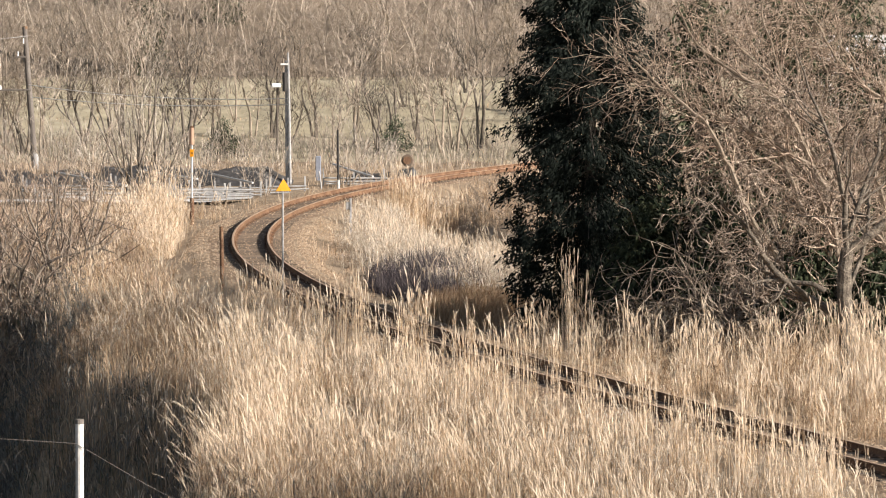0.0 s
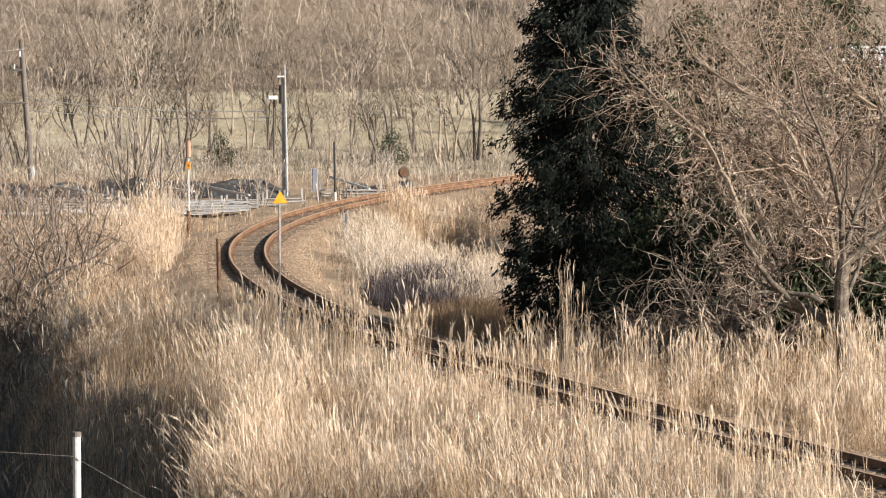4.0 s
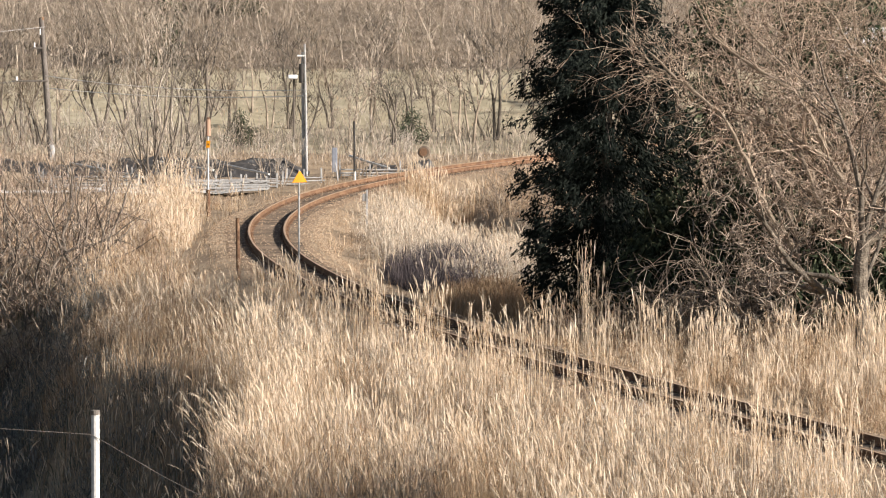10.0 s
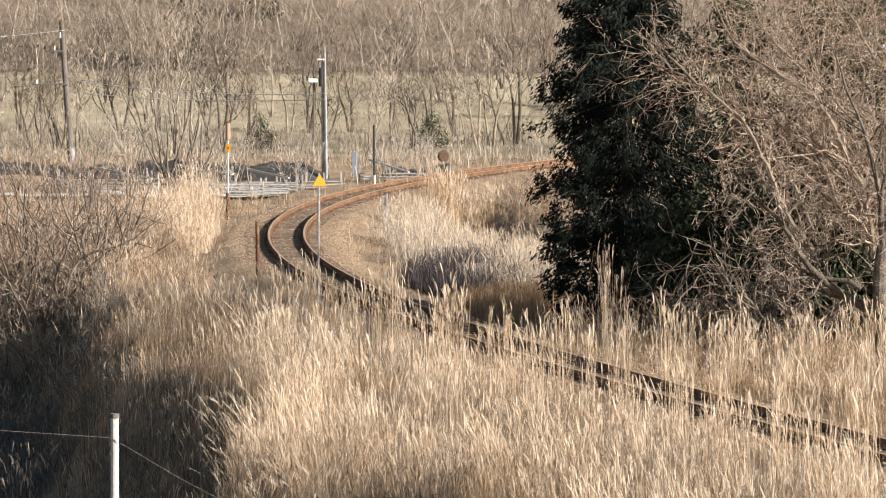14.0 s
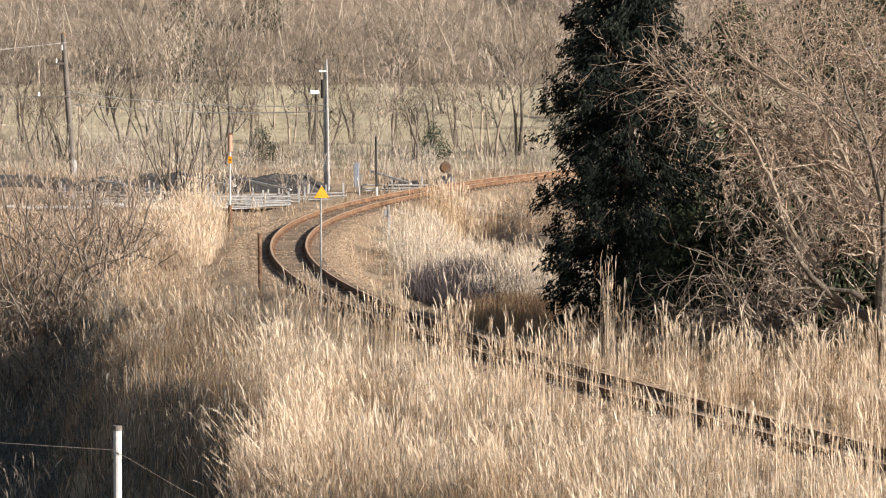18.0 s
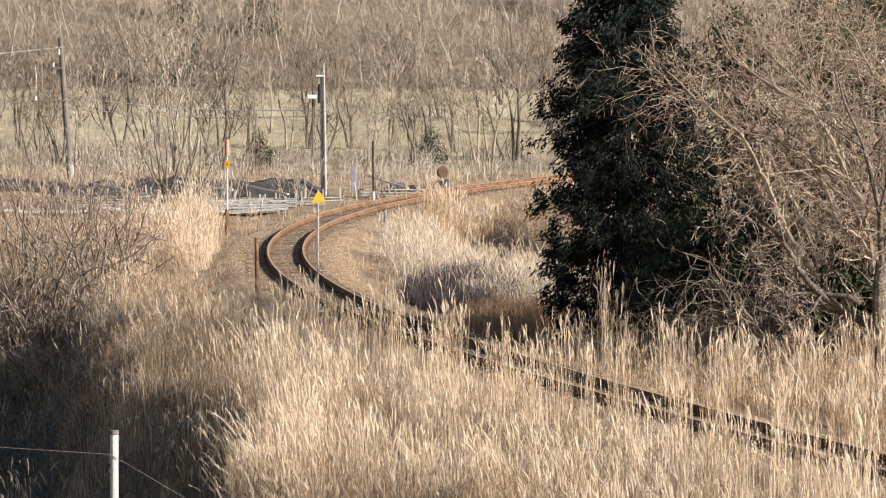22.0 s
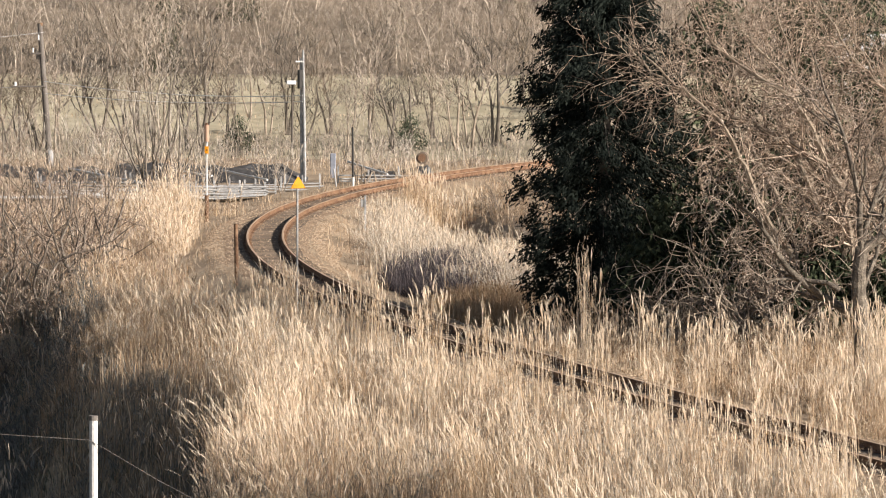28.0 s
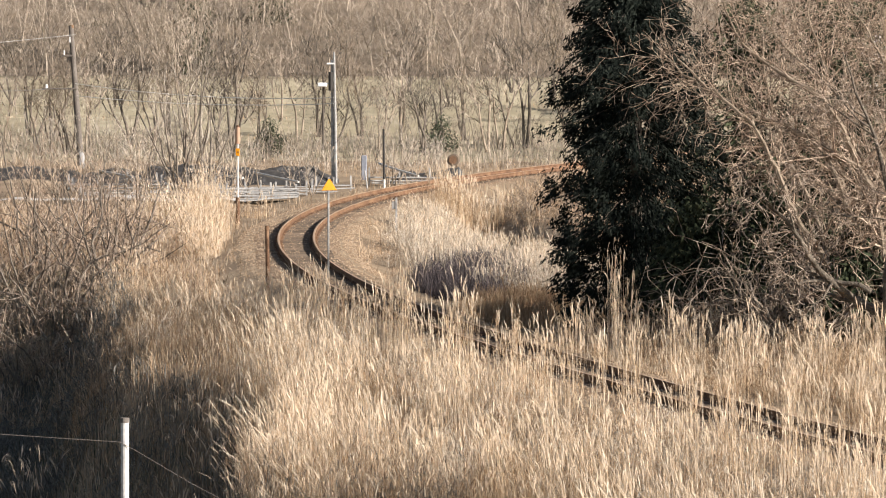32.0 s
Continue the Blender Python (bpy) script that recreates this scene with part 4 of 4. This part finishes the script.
def field_tree(i):
    """A slender bare tree, at the origin."""
    rng = random.Random(50 + i)
    ob = empty("bare_tree", Matrix.Identity(4), "slender leafless tree at the edge of the pale fields", "tree", "field trees")
    crown = []
    for s in range(2 + i % 3):
        segs = []
        grow(rng, Vector((rng.uniform(-0.3, 0.3) * s, 0, 0)), Vector((rng.uniform(-0.22, 0.22) * (s + 0.4), 0.05, 1)).normalized(), 3.7 * (1 - 0.12 * s), 0.095 - 0.014 * s, 0, segs, FORK)
        cloud("trunk", *seg_rods([g for g in segs if g[0] == 0], 5), DARK_BARK if i % 3 else BARK, ob)
        crown += [g for g in segs if g[0] > 0]
    rib = np.random.default_rng(i)
    a = lambda k: np.array([g[k] for g in crown])
    cloud("crown", *ribbons(rib, np.stack([a(1), a(2)], 1), np.stack([a(3), a(4)], 1) * 2.3), (FAR_TWIG, DARK_BARK, BARK)[i % 3], ob)
    return ob


def field_trees():
    rng = random.Random(8)
    made = [field_tree(i) for i in range(6)]
    for i in range(44):
        y = rng.uniform(264, 296) if i < 31 else rng.uniform(300, 390)
        x = (-0.086 + 0.125 * ((i * 0.618) % 1)) * y
        m = Matrix.Translation((x, y, rest(x, y) - 0.1)) @ Matrix.Rotation(rng.uniform(0, math.tau), 4, "Z") @ Matrix.Scale(rng.uniform(0.65, 1.15), 4)
        if i < 6:
            made[i].matrix_basis = m
        else:
            copy_thing(made[i % 6], m).matrix_basis = m


def woodland():
    """The wooded hill: hundreds of bare trees as one stand."""
    rng = np.random.default_rng(31)
    r2 = random.Random(77)
    small = dict(steps=(4, 3, 2), kids=(15, 8), pull=(0.02, 0.035, 0.01), wander=(0.16, 0.25, 0.32), angle=(32, 72), shrink=(0.36, 0.62), thin=0.0015)
    small["from"] = (0.12, 0.1)
    kinds = []
    for _ in range(9):
        segs = []
        grow(r2, Vector((0, 0, 0)), Vector((r2.uniform(-0.15, 0.15), 0, 1)), 1.0, 0.0068, 0, segs, small)
        kinds.append(tuple(np.array([s[k] for s in segs]) for k in (1, 2, 3, 4)))
    vs, fs, at = [], [], 0
    for i in range(700):
        y = 405 + 105 * rng.uniform(0, 1) ** 1.3
        x = rng.uniform(-0.095, 0.10) * y
        p0, p1, a, b = kinds[i % 9]
        s = rng.uniform(5.5, 11)
        c, sn = math.cos(i * 2.4), math.sin(i * 2.4)
        turn = np.array([[c, sn, 0], [-sn, c, 0], [0, 0, 1]])
        root = np.array([x, y, rest(x, y) - 0.2])
        v, f = ribbons(rng, np.stack([p0 @ turn * s + root, p1 @ turn * s + root], 1), np.stack([a, b], 1) * s * 1.7)
        vs.append(v)
        fs.append(f + at)
        at += len(v)
    ob = cloud("woodland", np.concatenate(vs), np.concatenate(fs), FAR_TWIG)
    tagged(ob, "brown leafless woods covering the far hillside", "woods", kind="stuff")


# ---------------------------------------------------------------- railway and roadside things
def round_post(name, x, y, tall, r, mat, label, category, lean=(0, 0), sides=12, cap=None, group=""):
    z = rest(x, y)
    ob = empty(name, Matrix.Translation((x, y, z)), label, category, group)
    part("post", tube_bm([(0, 0, -0.1), (lean[0] * 0.5, lean[1] * 0.5, tall * 0.5), (lean[0], lean[1], tall)], [r, r * 0.97, r * 0.92], sides), mat, ob)
    if cap:
        part("cap", tube_bm([(lean[0], lean[1], tall - 0.02), (lean[0], lean[1], tall + 0.06)], [r * 1.06, r * 1.06], sides), cap, ob)
    return ob


def signs():
    # yellow triangle marker
    x, y = -4.12, 145.0
    z = rest(x, y)
    ob = empty("triangle_sign", Matrix.Translation((x, y, z)) @ Matrix.Rotation(radians(32), 4, "Z"), "yellow triangular railway sign on a slim grey post", "sign")
    part("post", tube_bm([(0, 0, -0.1), (0, 0, 3.49 - z)], [0.027, 0.027], 10), PALE_RAIL, ob)
    bm = bmesh.new()
    w, hgt, zc = 0.225, 0.29, 3.16 - z
    tri = [(-w, -0.045, zc), (w, -0.045, zc), (0.022, -0.045, zc + hgt), (-0.022, -0.045, zc + hgt)]
    front = [bm.verts.new(v) for v in tri]
    back = [bm.verts.new((a, b + 0.012, c)) for a, b, c in tri]
    bm.faces.new(front)
    bm.faces.new(back[::-1])
    for k in range(4):
        bm.faces.new((front[k], back[k], back[(k + 1) % 4], front[(k + 1) % 4]))
    bmesh.ops.recalc_face_normals(bm, faces=bm.faces)
    part("plate", bm, YELLOW, ob, "bright yellow triangular plate")
    # orange marker
    x, y = -8.9, 200.0
    z = rest(x, y)
    ob = empty("marker_post", Matrix.Translation((x, y, z)), "tall post with a faded orange marker and a small yellow plate", "sign")
    part("sleeve", tube_bm([(0, 0, -0.1), (0, 0, 0.95)], [0.075, 0.075], 10), RUST, ob, "rusty brown lower sleeve")
    part("post", tube_bm([(0, 0, 0.9), (0, 0, 3.0)], [0.035, 0.035], 10), GALVANISED, ob)
    part("marker", tube_bm([(0, -0.03, 2.86), (0, -0.03, 3.44)], [0.09, 0.082], 12), ORANGE, ob, "faded orange lamp-shaped marker")
    part("cap", tube_bm([(0, -0.03, 3.44), (0, -0.03, 3.52)], [0.06, 0.05], 10), RUST, ob)
    part("plate", box_bm(0.14, 0.02, 0.26, (0, -0.06, 2.56), 0.006), YELLOW, ob, "small yellow plate")
    part("plate", box_bm(0.05, 0.02, 0.05, (0.01, -0.075, 2.56), 0.004), BLACK, ob, "dark mark on the plate")
    # posts
    round_post("fence_post", -6.2, 96.0, 1.45 - rest(-6.2, 96.0), 0.076, CONCRETE, "weathered white concrete post with a dark cap", "post", cap=POLE_GREY)
    round_post("rail_post", -6.28, 160.5, 1.75, 0.062, RUST, "rusty brown steel post by the track", "post", lean=(-0.03, 0))
    ob = round_post("marker_pole", -4.15, 224.0, 2.55, 0.045, BLACK, "thin black pole with a pale foot beside the track", "pole", lean=(-0.03, 0))
    part("foot", tube_bm([(0, 0, -0.1), (0, 0, 0.55)], [0.055, 0.052], 10), CONCRETE, ob, "pale concrete foot")
    # kilometre post with a grey box
    x, y = -3.2, 193.5
    ob = empty("distance_post", Matrix.Translation((x, y, rest(x, y))), "short white post with a small grey box", "post")
    part("post", box_bm(0.07, 0.07, 1.3, (0.03, 0, 0.6), 0.008), PALE_RAIL, ob)
    part("box", box_bm(0.13, 0.12, 0.26, (-0.06, 0.05, 0.98), 0.012), PALE_RAIL, ob, "grey metal box")
    round_post("stake", -5.0, 233.0, 0.75, 0.032, PALE_RAIL, "leaning pale stake among dry grass", "stake", lean=(-0.12, 0))
    x, y = -5.35, 242.0
    ob = empty("cabinet", Matrix.Translation((x, y, rest(x, y))), "grey-blue metal cabinet half hidden by grass", "cabinet")
    part("body", box_bm(0.24, 0.2, 1.1, (0, 0, 0.54), 0.03), GREY_BLUE, ob)
    # rusty drum end
    x, y = -1.55, 243.0
    ob = empty("rusty_drum", Matrix.Translation((x, y, rest(x, y))), "rusty round drum end showing above the grass", "drum")
    part("body", tube_bm([(0, 0, 0.75), (0.05, 0.7, 0.75)], [0.25, 0.25], 18), SLEEPER, ob)
    part("rim", tube_bm([(0, -0.03, 0.75), (0, 0.02, 0.75)], [0.17, 0.17], 18), RUST, ob, "rusty inner end")


def utility_pole(x, y, top, lean, r, label, mat=POLE_GREY):
    z = rest(x, y)
    ob = empty("utility_pole", Matrix.Translation((x, y, z)), label, "utility pole", "utility poles")
    tall = top - z
    part("pole", tube_bm([(0, 0, -0.2), (lean * 0.5, 0, tall * 0.5), (lean, 0, tall)], [r, r * 0.9, r * 0.72], 12), mat, ob)
    return ob, tall


def poles_and_wires():
    a, tall = utility_pole(-18.35, 254.0, 5.55, -0.46, 0.15, "tall slightly leaning utility pole of grey-brown wood")
    part("cap", tube_bm([(-0.42, 0, tall - 0.1), (-0.42, 0, tall + 0.03)], [0.1, 0.1], 10), RUST, a)
    part("sleeve", tube_bm([(0, 0, -0.1), (-0.01, 0, 0.75)], [0.158, 0.156], 12), PALE_RAIL, a, "whitish lower sleeve")
    part("crossarm", box_bm(0.5, 0.08, 0.08, (-0.6, -0.1, tall - 1.35), 0.01), POLE_GREY, a)
    part("insulator", tube_bm([(-0.75, -0.1, tall - 1.3), (-0.75, -0.1, tall - 1.1)], [0.035, 0.03], 8), WHITE, a)
    part("insulator", tube_bm([(-0.5, -0.1, tall - 0.75), (-0.5, -0.1, tall - 0.5)], [0.035, 0.03], 8), WHITE, a)
    part("crossarm", box_bm(1.6, 0.07, 0.07, (-0.95, -0.14, 2.72 - rest(-18.35, 254.0)), 0.01), POLE_GREY, a)
    part("insulator", tube_bm([(-1.55, -0.14, 2.74 - rest(-18.35, 254.0)), (-1.55, -0.14, 2.92 - rest(-18.35, 254.0))], [0.06, 0.05], 8), WHITE, a)
    b, tall = utility_pole(-6.62, 240.0, 4.35, -0.05, 0.075, "grey utility pole carrying a white box and a pipe", PALE_RAIL)
    part("pipe", tube_bm([(0.13, -0.1, 0), (0.10, -0.1, tall * 0.5), (0.04, -0.1, tall + 0.35)], [0.058, 0.055, 0.045], 10), PALE_RAIL, b, "pale metal pipe strapped to the pole")
    part("crossarm", box_bm(0.32, 0.06, 0.07, (-0.12, -0.12, tall - 0.15), 0.01), WHITE, b, "white crossarm")
    lampbox = part("lamp_head", box_bm(0.40, 0.2, 0.18, (-0.46, -0.1, tall - 1.05), 0.03), WHITE, b, "white box on a short arm")
    part("bracket", tube_bm([(-0.3, -0.05, tall - 1.0), (0, 0, tall - 1.0)], [0.025, 0.025], 8), GALVANISED, lampbox)
    part("transformer", tube_bm([(-0.10, -0.1, tall - 1.3), (-0.10, -0.1, tall - 0.5)], [0.10, 0.10], 12), BLACK, b, "dark slim box on the pole")
    part("side_pole", tube_bm([(-0.42, 0.05, 1.5), (-0.42, 0.05, tall - 0.9)], [0.05, 0.045], 8), DARK_BARK, b)
    for i, (za, zb, ya, yb, xa, xb, sag) in enumerate((((2.95, 2.75, 253.8, 239.8, -18.6, -6.6, 0.25)), (2.4, 2.5, 253.8, 239.8, -18.5, -6.6, 0.2), (5.15, 3.8, 254, 236, -18.6, -40, 0.2), (2.75, 2.6, 254, 262, -18.6, -40, 0.3))):
        pts = [(xa + (xb - xa) * k / 14, ya + (yb - ya) * k / 14, za + (zb - za) * k / 14 - sag * 4 * (k / 14) * (1 - k / 14)) for k in range(15)]
        w = part("cable", tube_bm(pts, [0.018 if i < 2 else 0.012] * 15, 5), CONCRETE if i < 2 else PALE_RAIL)
        tagged(w, "thin overhead cable strung between utility poles", "cable", "overhead cables")
    w = part("fence_wire", tube_bm([(-10.4, 96, 1.35), (-8.3, 96, 1.22), (-6.28, 95.92, 1.1), (-6.0, 95.92, 0.95), (-5.1, 95.9, 0.42), (-4.3, 95.9, 0.0)], [0.006] * 6, 5), POLE_GREY)
    tagged(w, "slack wire strung from the concrete post", "wire")


def yard():
    """The storage strip beyond the curve: sheeted heaps and low pale fences."""
    rng = random.Random(15)
    for x0, x1, y, zc in ((-18.2, -6.6, 238, 0.46), (-15.5, -6.4, 241, 0.52), (-4.2, -0.9, 240, 0.40), (-24, -17, 242, 0.45)):
        n = 34
        bm = bmesh.new()
        rows = []
        for i in range(n + 1):
            x = x0 + (x1 - x0) * i / n
            hgt = zc * (0.88 + 0.06 * math.sin(i * 0.9 + x0) * math.sin(i * 0.37) + rng.uniform(-0.05, 0.05)) * min(1.0, 0.2 + 0.2 * min(i, n - i))
            rows.append([bm.verts.new((x, y + a, rest(x, y) + b * hgt * 1.5 - 0.05)) for a, b in ((-1.1, 0), (-0.9, 0.55), (-0.45, 0.9), (0.1, 1.0), (0.7, 0.75), (1.1, 0))])
        for a, b in zip(rows, rows[1:]):
            for k in range(5):
                bm.faces.new((a[k], b[k], b[k + 1], a[k + 1]))
        bm.faces.new(rows[0])
        bm.faces.new(rows[-1][::-1])
        bmesh.ops.recalc_face_normals(bm, faces=bm.faces)
        heap = part("tarp_mound", bm, TARP)
        heap.data.polygons.foreach_set("use_smooth", np.ones(len(heap.data.polygons), bool))
        tagged(heap, "long low mound covered with black plastic sheeting", "mound", "sheeted mounds")
    for x0, x1, y, rails in ((-17.2, -11.2, 231, 2), (-11.4, -7.2, 230, 3), (-16.8, -10.8, 227.5, 3), (-11.0, -7.3, 226, 4), (-16.2, -10.4, 224, 3), (-10.6, -7.6, 222.5, 4), (-7.0, -5.6, 229, 3), (-5.0, -1.2, 236, 3)):
        fence = empty("rail_fence", Matrix.Translation((x0, y, rest(x0, y))), "low pale rack of thin weathered horizontal rails", "fence", "low fences")
        w = x1 - x0
        k = int(w / 1.3) + 1
        for i in range(k + 1):
            part("post", box_bm(0.07, 0.06, 0.72 + rng.uniform(0, 0.2), (w * i / k, 0, 0.3), 0.006), PALE_RAIL, fence)
        for j in range(rails):
            tilt = rng.uniform(-0.04, 0.04)
            part("rail", tube_bm([(rng.uniform(-0.2, 0.1), -0.06, 0.08 + 0.13 * j - tilt), (w / 2, -0.07, 0.08 + 0.13 * j), (w + rng.uniform(-0.1, 0.2), -0.06, 0.08 + 0.13 * j + tilt)], [0.03, 0.032, 0.026], 6), PALE_RAIL, fence)
    for a, b in (((-15.9, 230.6, 0.02), (-12.6, 224.6, -0.28)), ((-12.3, 230.2, 0.10), (-9.9, 227.2, -0.12)), ((-9.6, 230.0, 0.0), (-7.6, 225.5, -0.2)), ((-4.6, 236.4, 0.1), (-2.9, 233.6, -0.3))):
        pole = part("timber_pole", tube_bm([a, tuple((p + q) / 2 - 0.01 for p, q in zip(a, b)), b], [0.05, 0.048, 0.04], 8), CONCRETE)
        tagged(pole, "long whitish timber pole leaning on the low racks", "pole", "timber poles")
    # a pale gravel path in front of the fences
    xs = np.linspace(-20, -7.5, 40)
    v = [(x, 222.5 + dy, rest(x, 222.5) + 0.12) for x in xs for dy in (-0.9, -0.3, 0.3, 0.9)]
    i = (np.arange(39)[:, None] * 4 + np.arange(3)[None]).ravel()
    tagged(cloud("gravel_path", v, np.stack([i, i + 4, i + 5, i + 1], 1), CONCRETE), "pale gravel path before the low fences", "path", kind="structure")


def motions():
    """The wind rocks the pampas clumps."""
    for ob, phase, size in SWAYING:
        home = ob.matrix_world.copy()
        rows = []
        for k in range(33):
            t = float(k)
            a = size * (0.7 * math.sin(0.55 * t + phase) + 0.5 * math.sin(1.31 * t + 2.1 * phase))
            b = size * 0.5 * math.sin(0.83 * t + 1.7 * phase)
            rows.append((t, home @ pose(0, 0, 0, b, a, 0)))
        walk(ob, rows)


def far_house():
    x, y = 25.5, 330.0
    ob = empty("house", Matrix.Translation((x, y, rest(x, y))), "distant pale house with a light metal roof behind trees", "house")
    part("wall", box_bm(7.0, 6.0, 2.9, (0, 0, 1.45), 0.03), WHITE, ob)
    bm = bmesh.new()
    v = [bm.verts.new(c) for c in ((-3.9, -3.4, 2.85), (3.9, -3.4, 2.85), (3.9, 3.4, 2.85), (-3.9, 3.4, 2.85), (-3.9, 0, 4.3), (3.9, 0, 4.3))]
    for f in ((0, 1, 5, 4), (2, 3, 4, 5), (0, 4, 3), (1, 2, 5), (0, 3, 2, 1)):
        bm.faces.new([v[k] for k in f])
    bmesh.ops.recalc_face_normals(bm, faces=bm.faces)
    part("roof", bm, GALVANISED, ob)
    for wx in (-2.0, 1.6):
        w = part("window", box_bm(1.5, 0.06, 1.1, (wx, -3.03, 1.6), 0.01), BLACK, ob)
        part("frame", box_bm(1.62, 0.05, 0.06, (wx, -3.06, 1.02), 0.01), GALVANISED, w)


ground()
ballast()
field_trees()
woodland()
far_house()
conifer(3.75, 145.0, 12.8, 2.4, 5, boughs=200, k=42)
for i, (x, y, tall, reach) in enumerate(((19.0, 305.0, 12.0, 2.6), (22.5, 318.0, 11.0, 2.4), (-22.3, 424.0, 7.0, 1.5), (-16.8, 437.0, 8.0, 1.8), (10.5, 440.0, 8.5, 2.4), (14.5, 446.0, 8.5, 2.4))):
    conifer(x, y, tall, reach, 300 + i, EVERGREEN, 60, 6, "dark evergreen tree far behind the fields", 14, 2.6, "far evergreens")
# evergreen shrubs, several added as dark backing for the shade between twigs
for i, (x, y, tall, reach) in enumerate(((6.6, 146.0, 8.4, 1.9), (8.9, 145.0, 7.8, 2.0), (11.0, 144.5, 7.0, 2.0), (5.2, 141.5, 3.2, 1.3), (7.2, 140.5, 3.4, 1.4), (12.8, 145.0, 6.4, 1.9), (9.6, 139.5, 2.8, 1.4), (10.6, 135.5, 2.0, 1.1), (8.9, 136.0, 2.0, 1.1))):
    conifer(x, y, tall, reach, 320 + i, EVERGREEN, 70, 8, "dark evergreen shrub, also a backing for shade between bare twigs", 10, 1.7, "evergreen shrubs", name="evergreen_shrub", category="shrub")
trackside_trees()
for i, (x, y, tall) in enumerate(((5.6, 138.0, 2.5), (6.6, 137.0, 2.8), (7.6, 136.5, 2.6), (8.5, 135.5, 2.6), (7.0, 141.5, 3.0), (7.6, 141.0, 4.0), (9.2, 140.5, 3.8), (10.6, 138.0, 3.2), (6.2, 142.0, 2.0), (11.2, 135.0, 2.4), (7.1, 138.5, 3.2), (8.4, 138.0, 3.0), (9.6, 137.0, 2.8), (6.2, 140.0, 2.0), (12.2, 138.0, 2.8))):
    thicket(x, y, tall, 100 + i, stems=22)
for i, (x, y, tall) in enumerate(((7.2, 150.0, 7.0), (8.2, 152.0, 8.4), (10.0, 150.0, 8.2), (11.8, 153.0, 6.4), (13.6, 151.0, 5.2))):
    thicket(x, y, tall, 120 + i, stems=15, label="tall dense bare shrub, its brownish twigs darkened for shade", mats=(HEDGE_TWIG, HEDGE_TWIG), r=0.012, spec=HEDGE, open_out=0.45)
for i, (x, y, tall) in enumerate(((-12.9, 171.0, 4.6), (-11.5, 172.0, 3.6), (-14.3, 175.0, 4.8), (-12.5, 177.0, 4.2), (-13.6, 167.0, 3.6), (-10.9, 178.0, 2.0), (-14.6, 184.0, 4.2), (-12.6, 190.0, 2.2), (-12.0, 165.5, 1.8))):
    thicket(x, y, tall, 140 + i, stems=12, label="twisted leafless bush of weeping grey-brown twigs", mats=(DARK_BARK, PINK_TWIG), r=0.022, spec=WEEP, open_out=0.9, spread=1.3)
for i, (x, y) in enumerate(((-12.7, 169.5), (-14.0, 171.0), (-11.4, 170.5))):
    thicket(x, y, 4.0, 400 + i, stems=5, label="twisted bush with stout dark crooked limbs", mats=(DARK_BARK, TWIG), r=0.030, spec=WEEP, open_out=1.1)
thicket(-12.0, 225.0, 5.4, 150, stems=15, label="leafless fan-shaped shrub with pale grey branches", mats=(DARK_BARK, PALE_TWIG), r=0.024, spec=FAN, open_out=0.6)
for i, (x, y, tall) in enumerate(((-13.6, 222.0, 3.2), (-15.6, 230.0, 3.4), (-4.0, 235.0, 2.4), (-9.6, 226.0, 2.6), (-17.4, 226.0, 3.2), (-7.6, 228.0, 2.2), (-2.4, 238.0, 2.2))):
    thicket(x, y, tall, 151 + i, stems=10, label="leafless grey-brown shrub by the low fences", mats=(BARK, PALE_TWIG), r=0.018, spec=FAN, open_out=0.8)
edge = [thicket(0, 0, 1.9, 180 + i, stems=6, label="bare grey shrub at the field edge", mats=(DARK_BARK, FAR_TWIG), r=0.02, spec=FAN, open_out=0.8, spread=1.6) for i in range(4)]
shrub_rng = random.Random(9)
for i in range(52):
    y = shrub_rng.uniform(256, 296)
    x = (-0.088 + 0.12 * ((i * 0.618 + 0.3) % 1)) * y
    m = Matrix.Translation((x, y, rest(x, y) - 0.05)) @ Matrix.Rotation(shrub_rng.uniform(0, math.tau), 4, "Z") @ Matrix.Scale(shrub_rng.uniform(0.4, 1.1), 4)
    ob = edge[i] if i < 4 else copy_thing(edge[i % 4], m)
    ob.matrix_basis = m
for i, (x, y, tall, reach) in enumerate(((-10.6, 272.0, 1.5, 0.9), (-2.3, 274.0, 1.4, 1.1))):
    conifer(x, y, tall, reach, 340 + i, GREEN_GRASS, 26, 5, "dull green bush at the edge of the fields", 10, 1.1, "field bushes", name="evergreen_shrub", category="shrub")
thicket(-0.5, 164.0, 1.2, 160, stems=50, name="bramble_bush", label="low bramble bush beside the track, dark grey for shadow", mats=(DARK_BARK, DARK_BARK), spread=3.0)
thicket(0.9, 153.0, 0.9, 161, stems=50, name="russet_bush", label="low russet-brown bush beside the track", mats=(RUSSET, RUSSET), spread=2.0)
for i, (x, y) in enumerate(((2.2, 200.0), (3.8, 192.0), (3.4, 184.0), (5.0, 204.0), (2.0, 212.0))):
    thicket(x, y, 1.3, 170 + i, stems=34, label="low tangle of grey bare shrubs on the inside of the curve", spread=2.2)
grasses()
signs()
poles_and_wires()
yard()
railway()
motions()
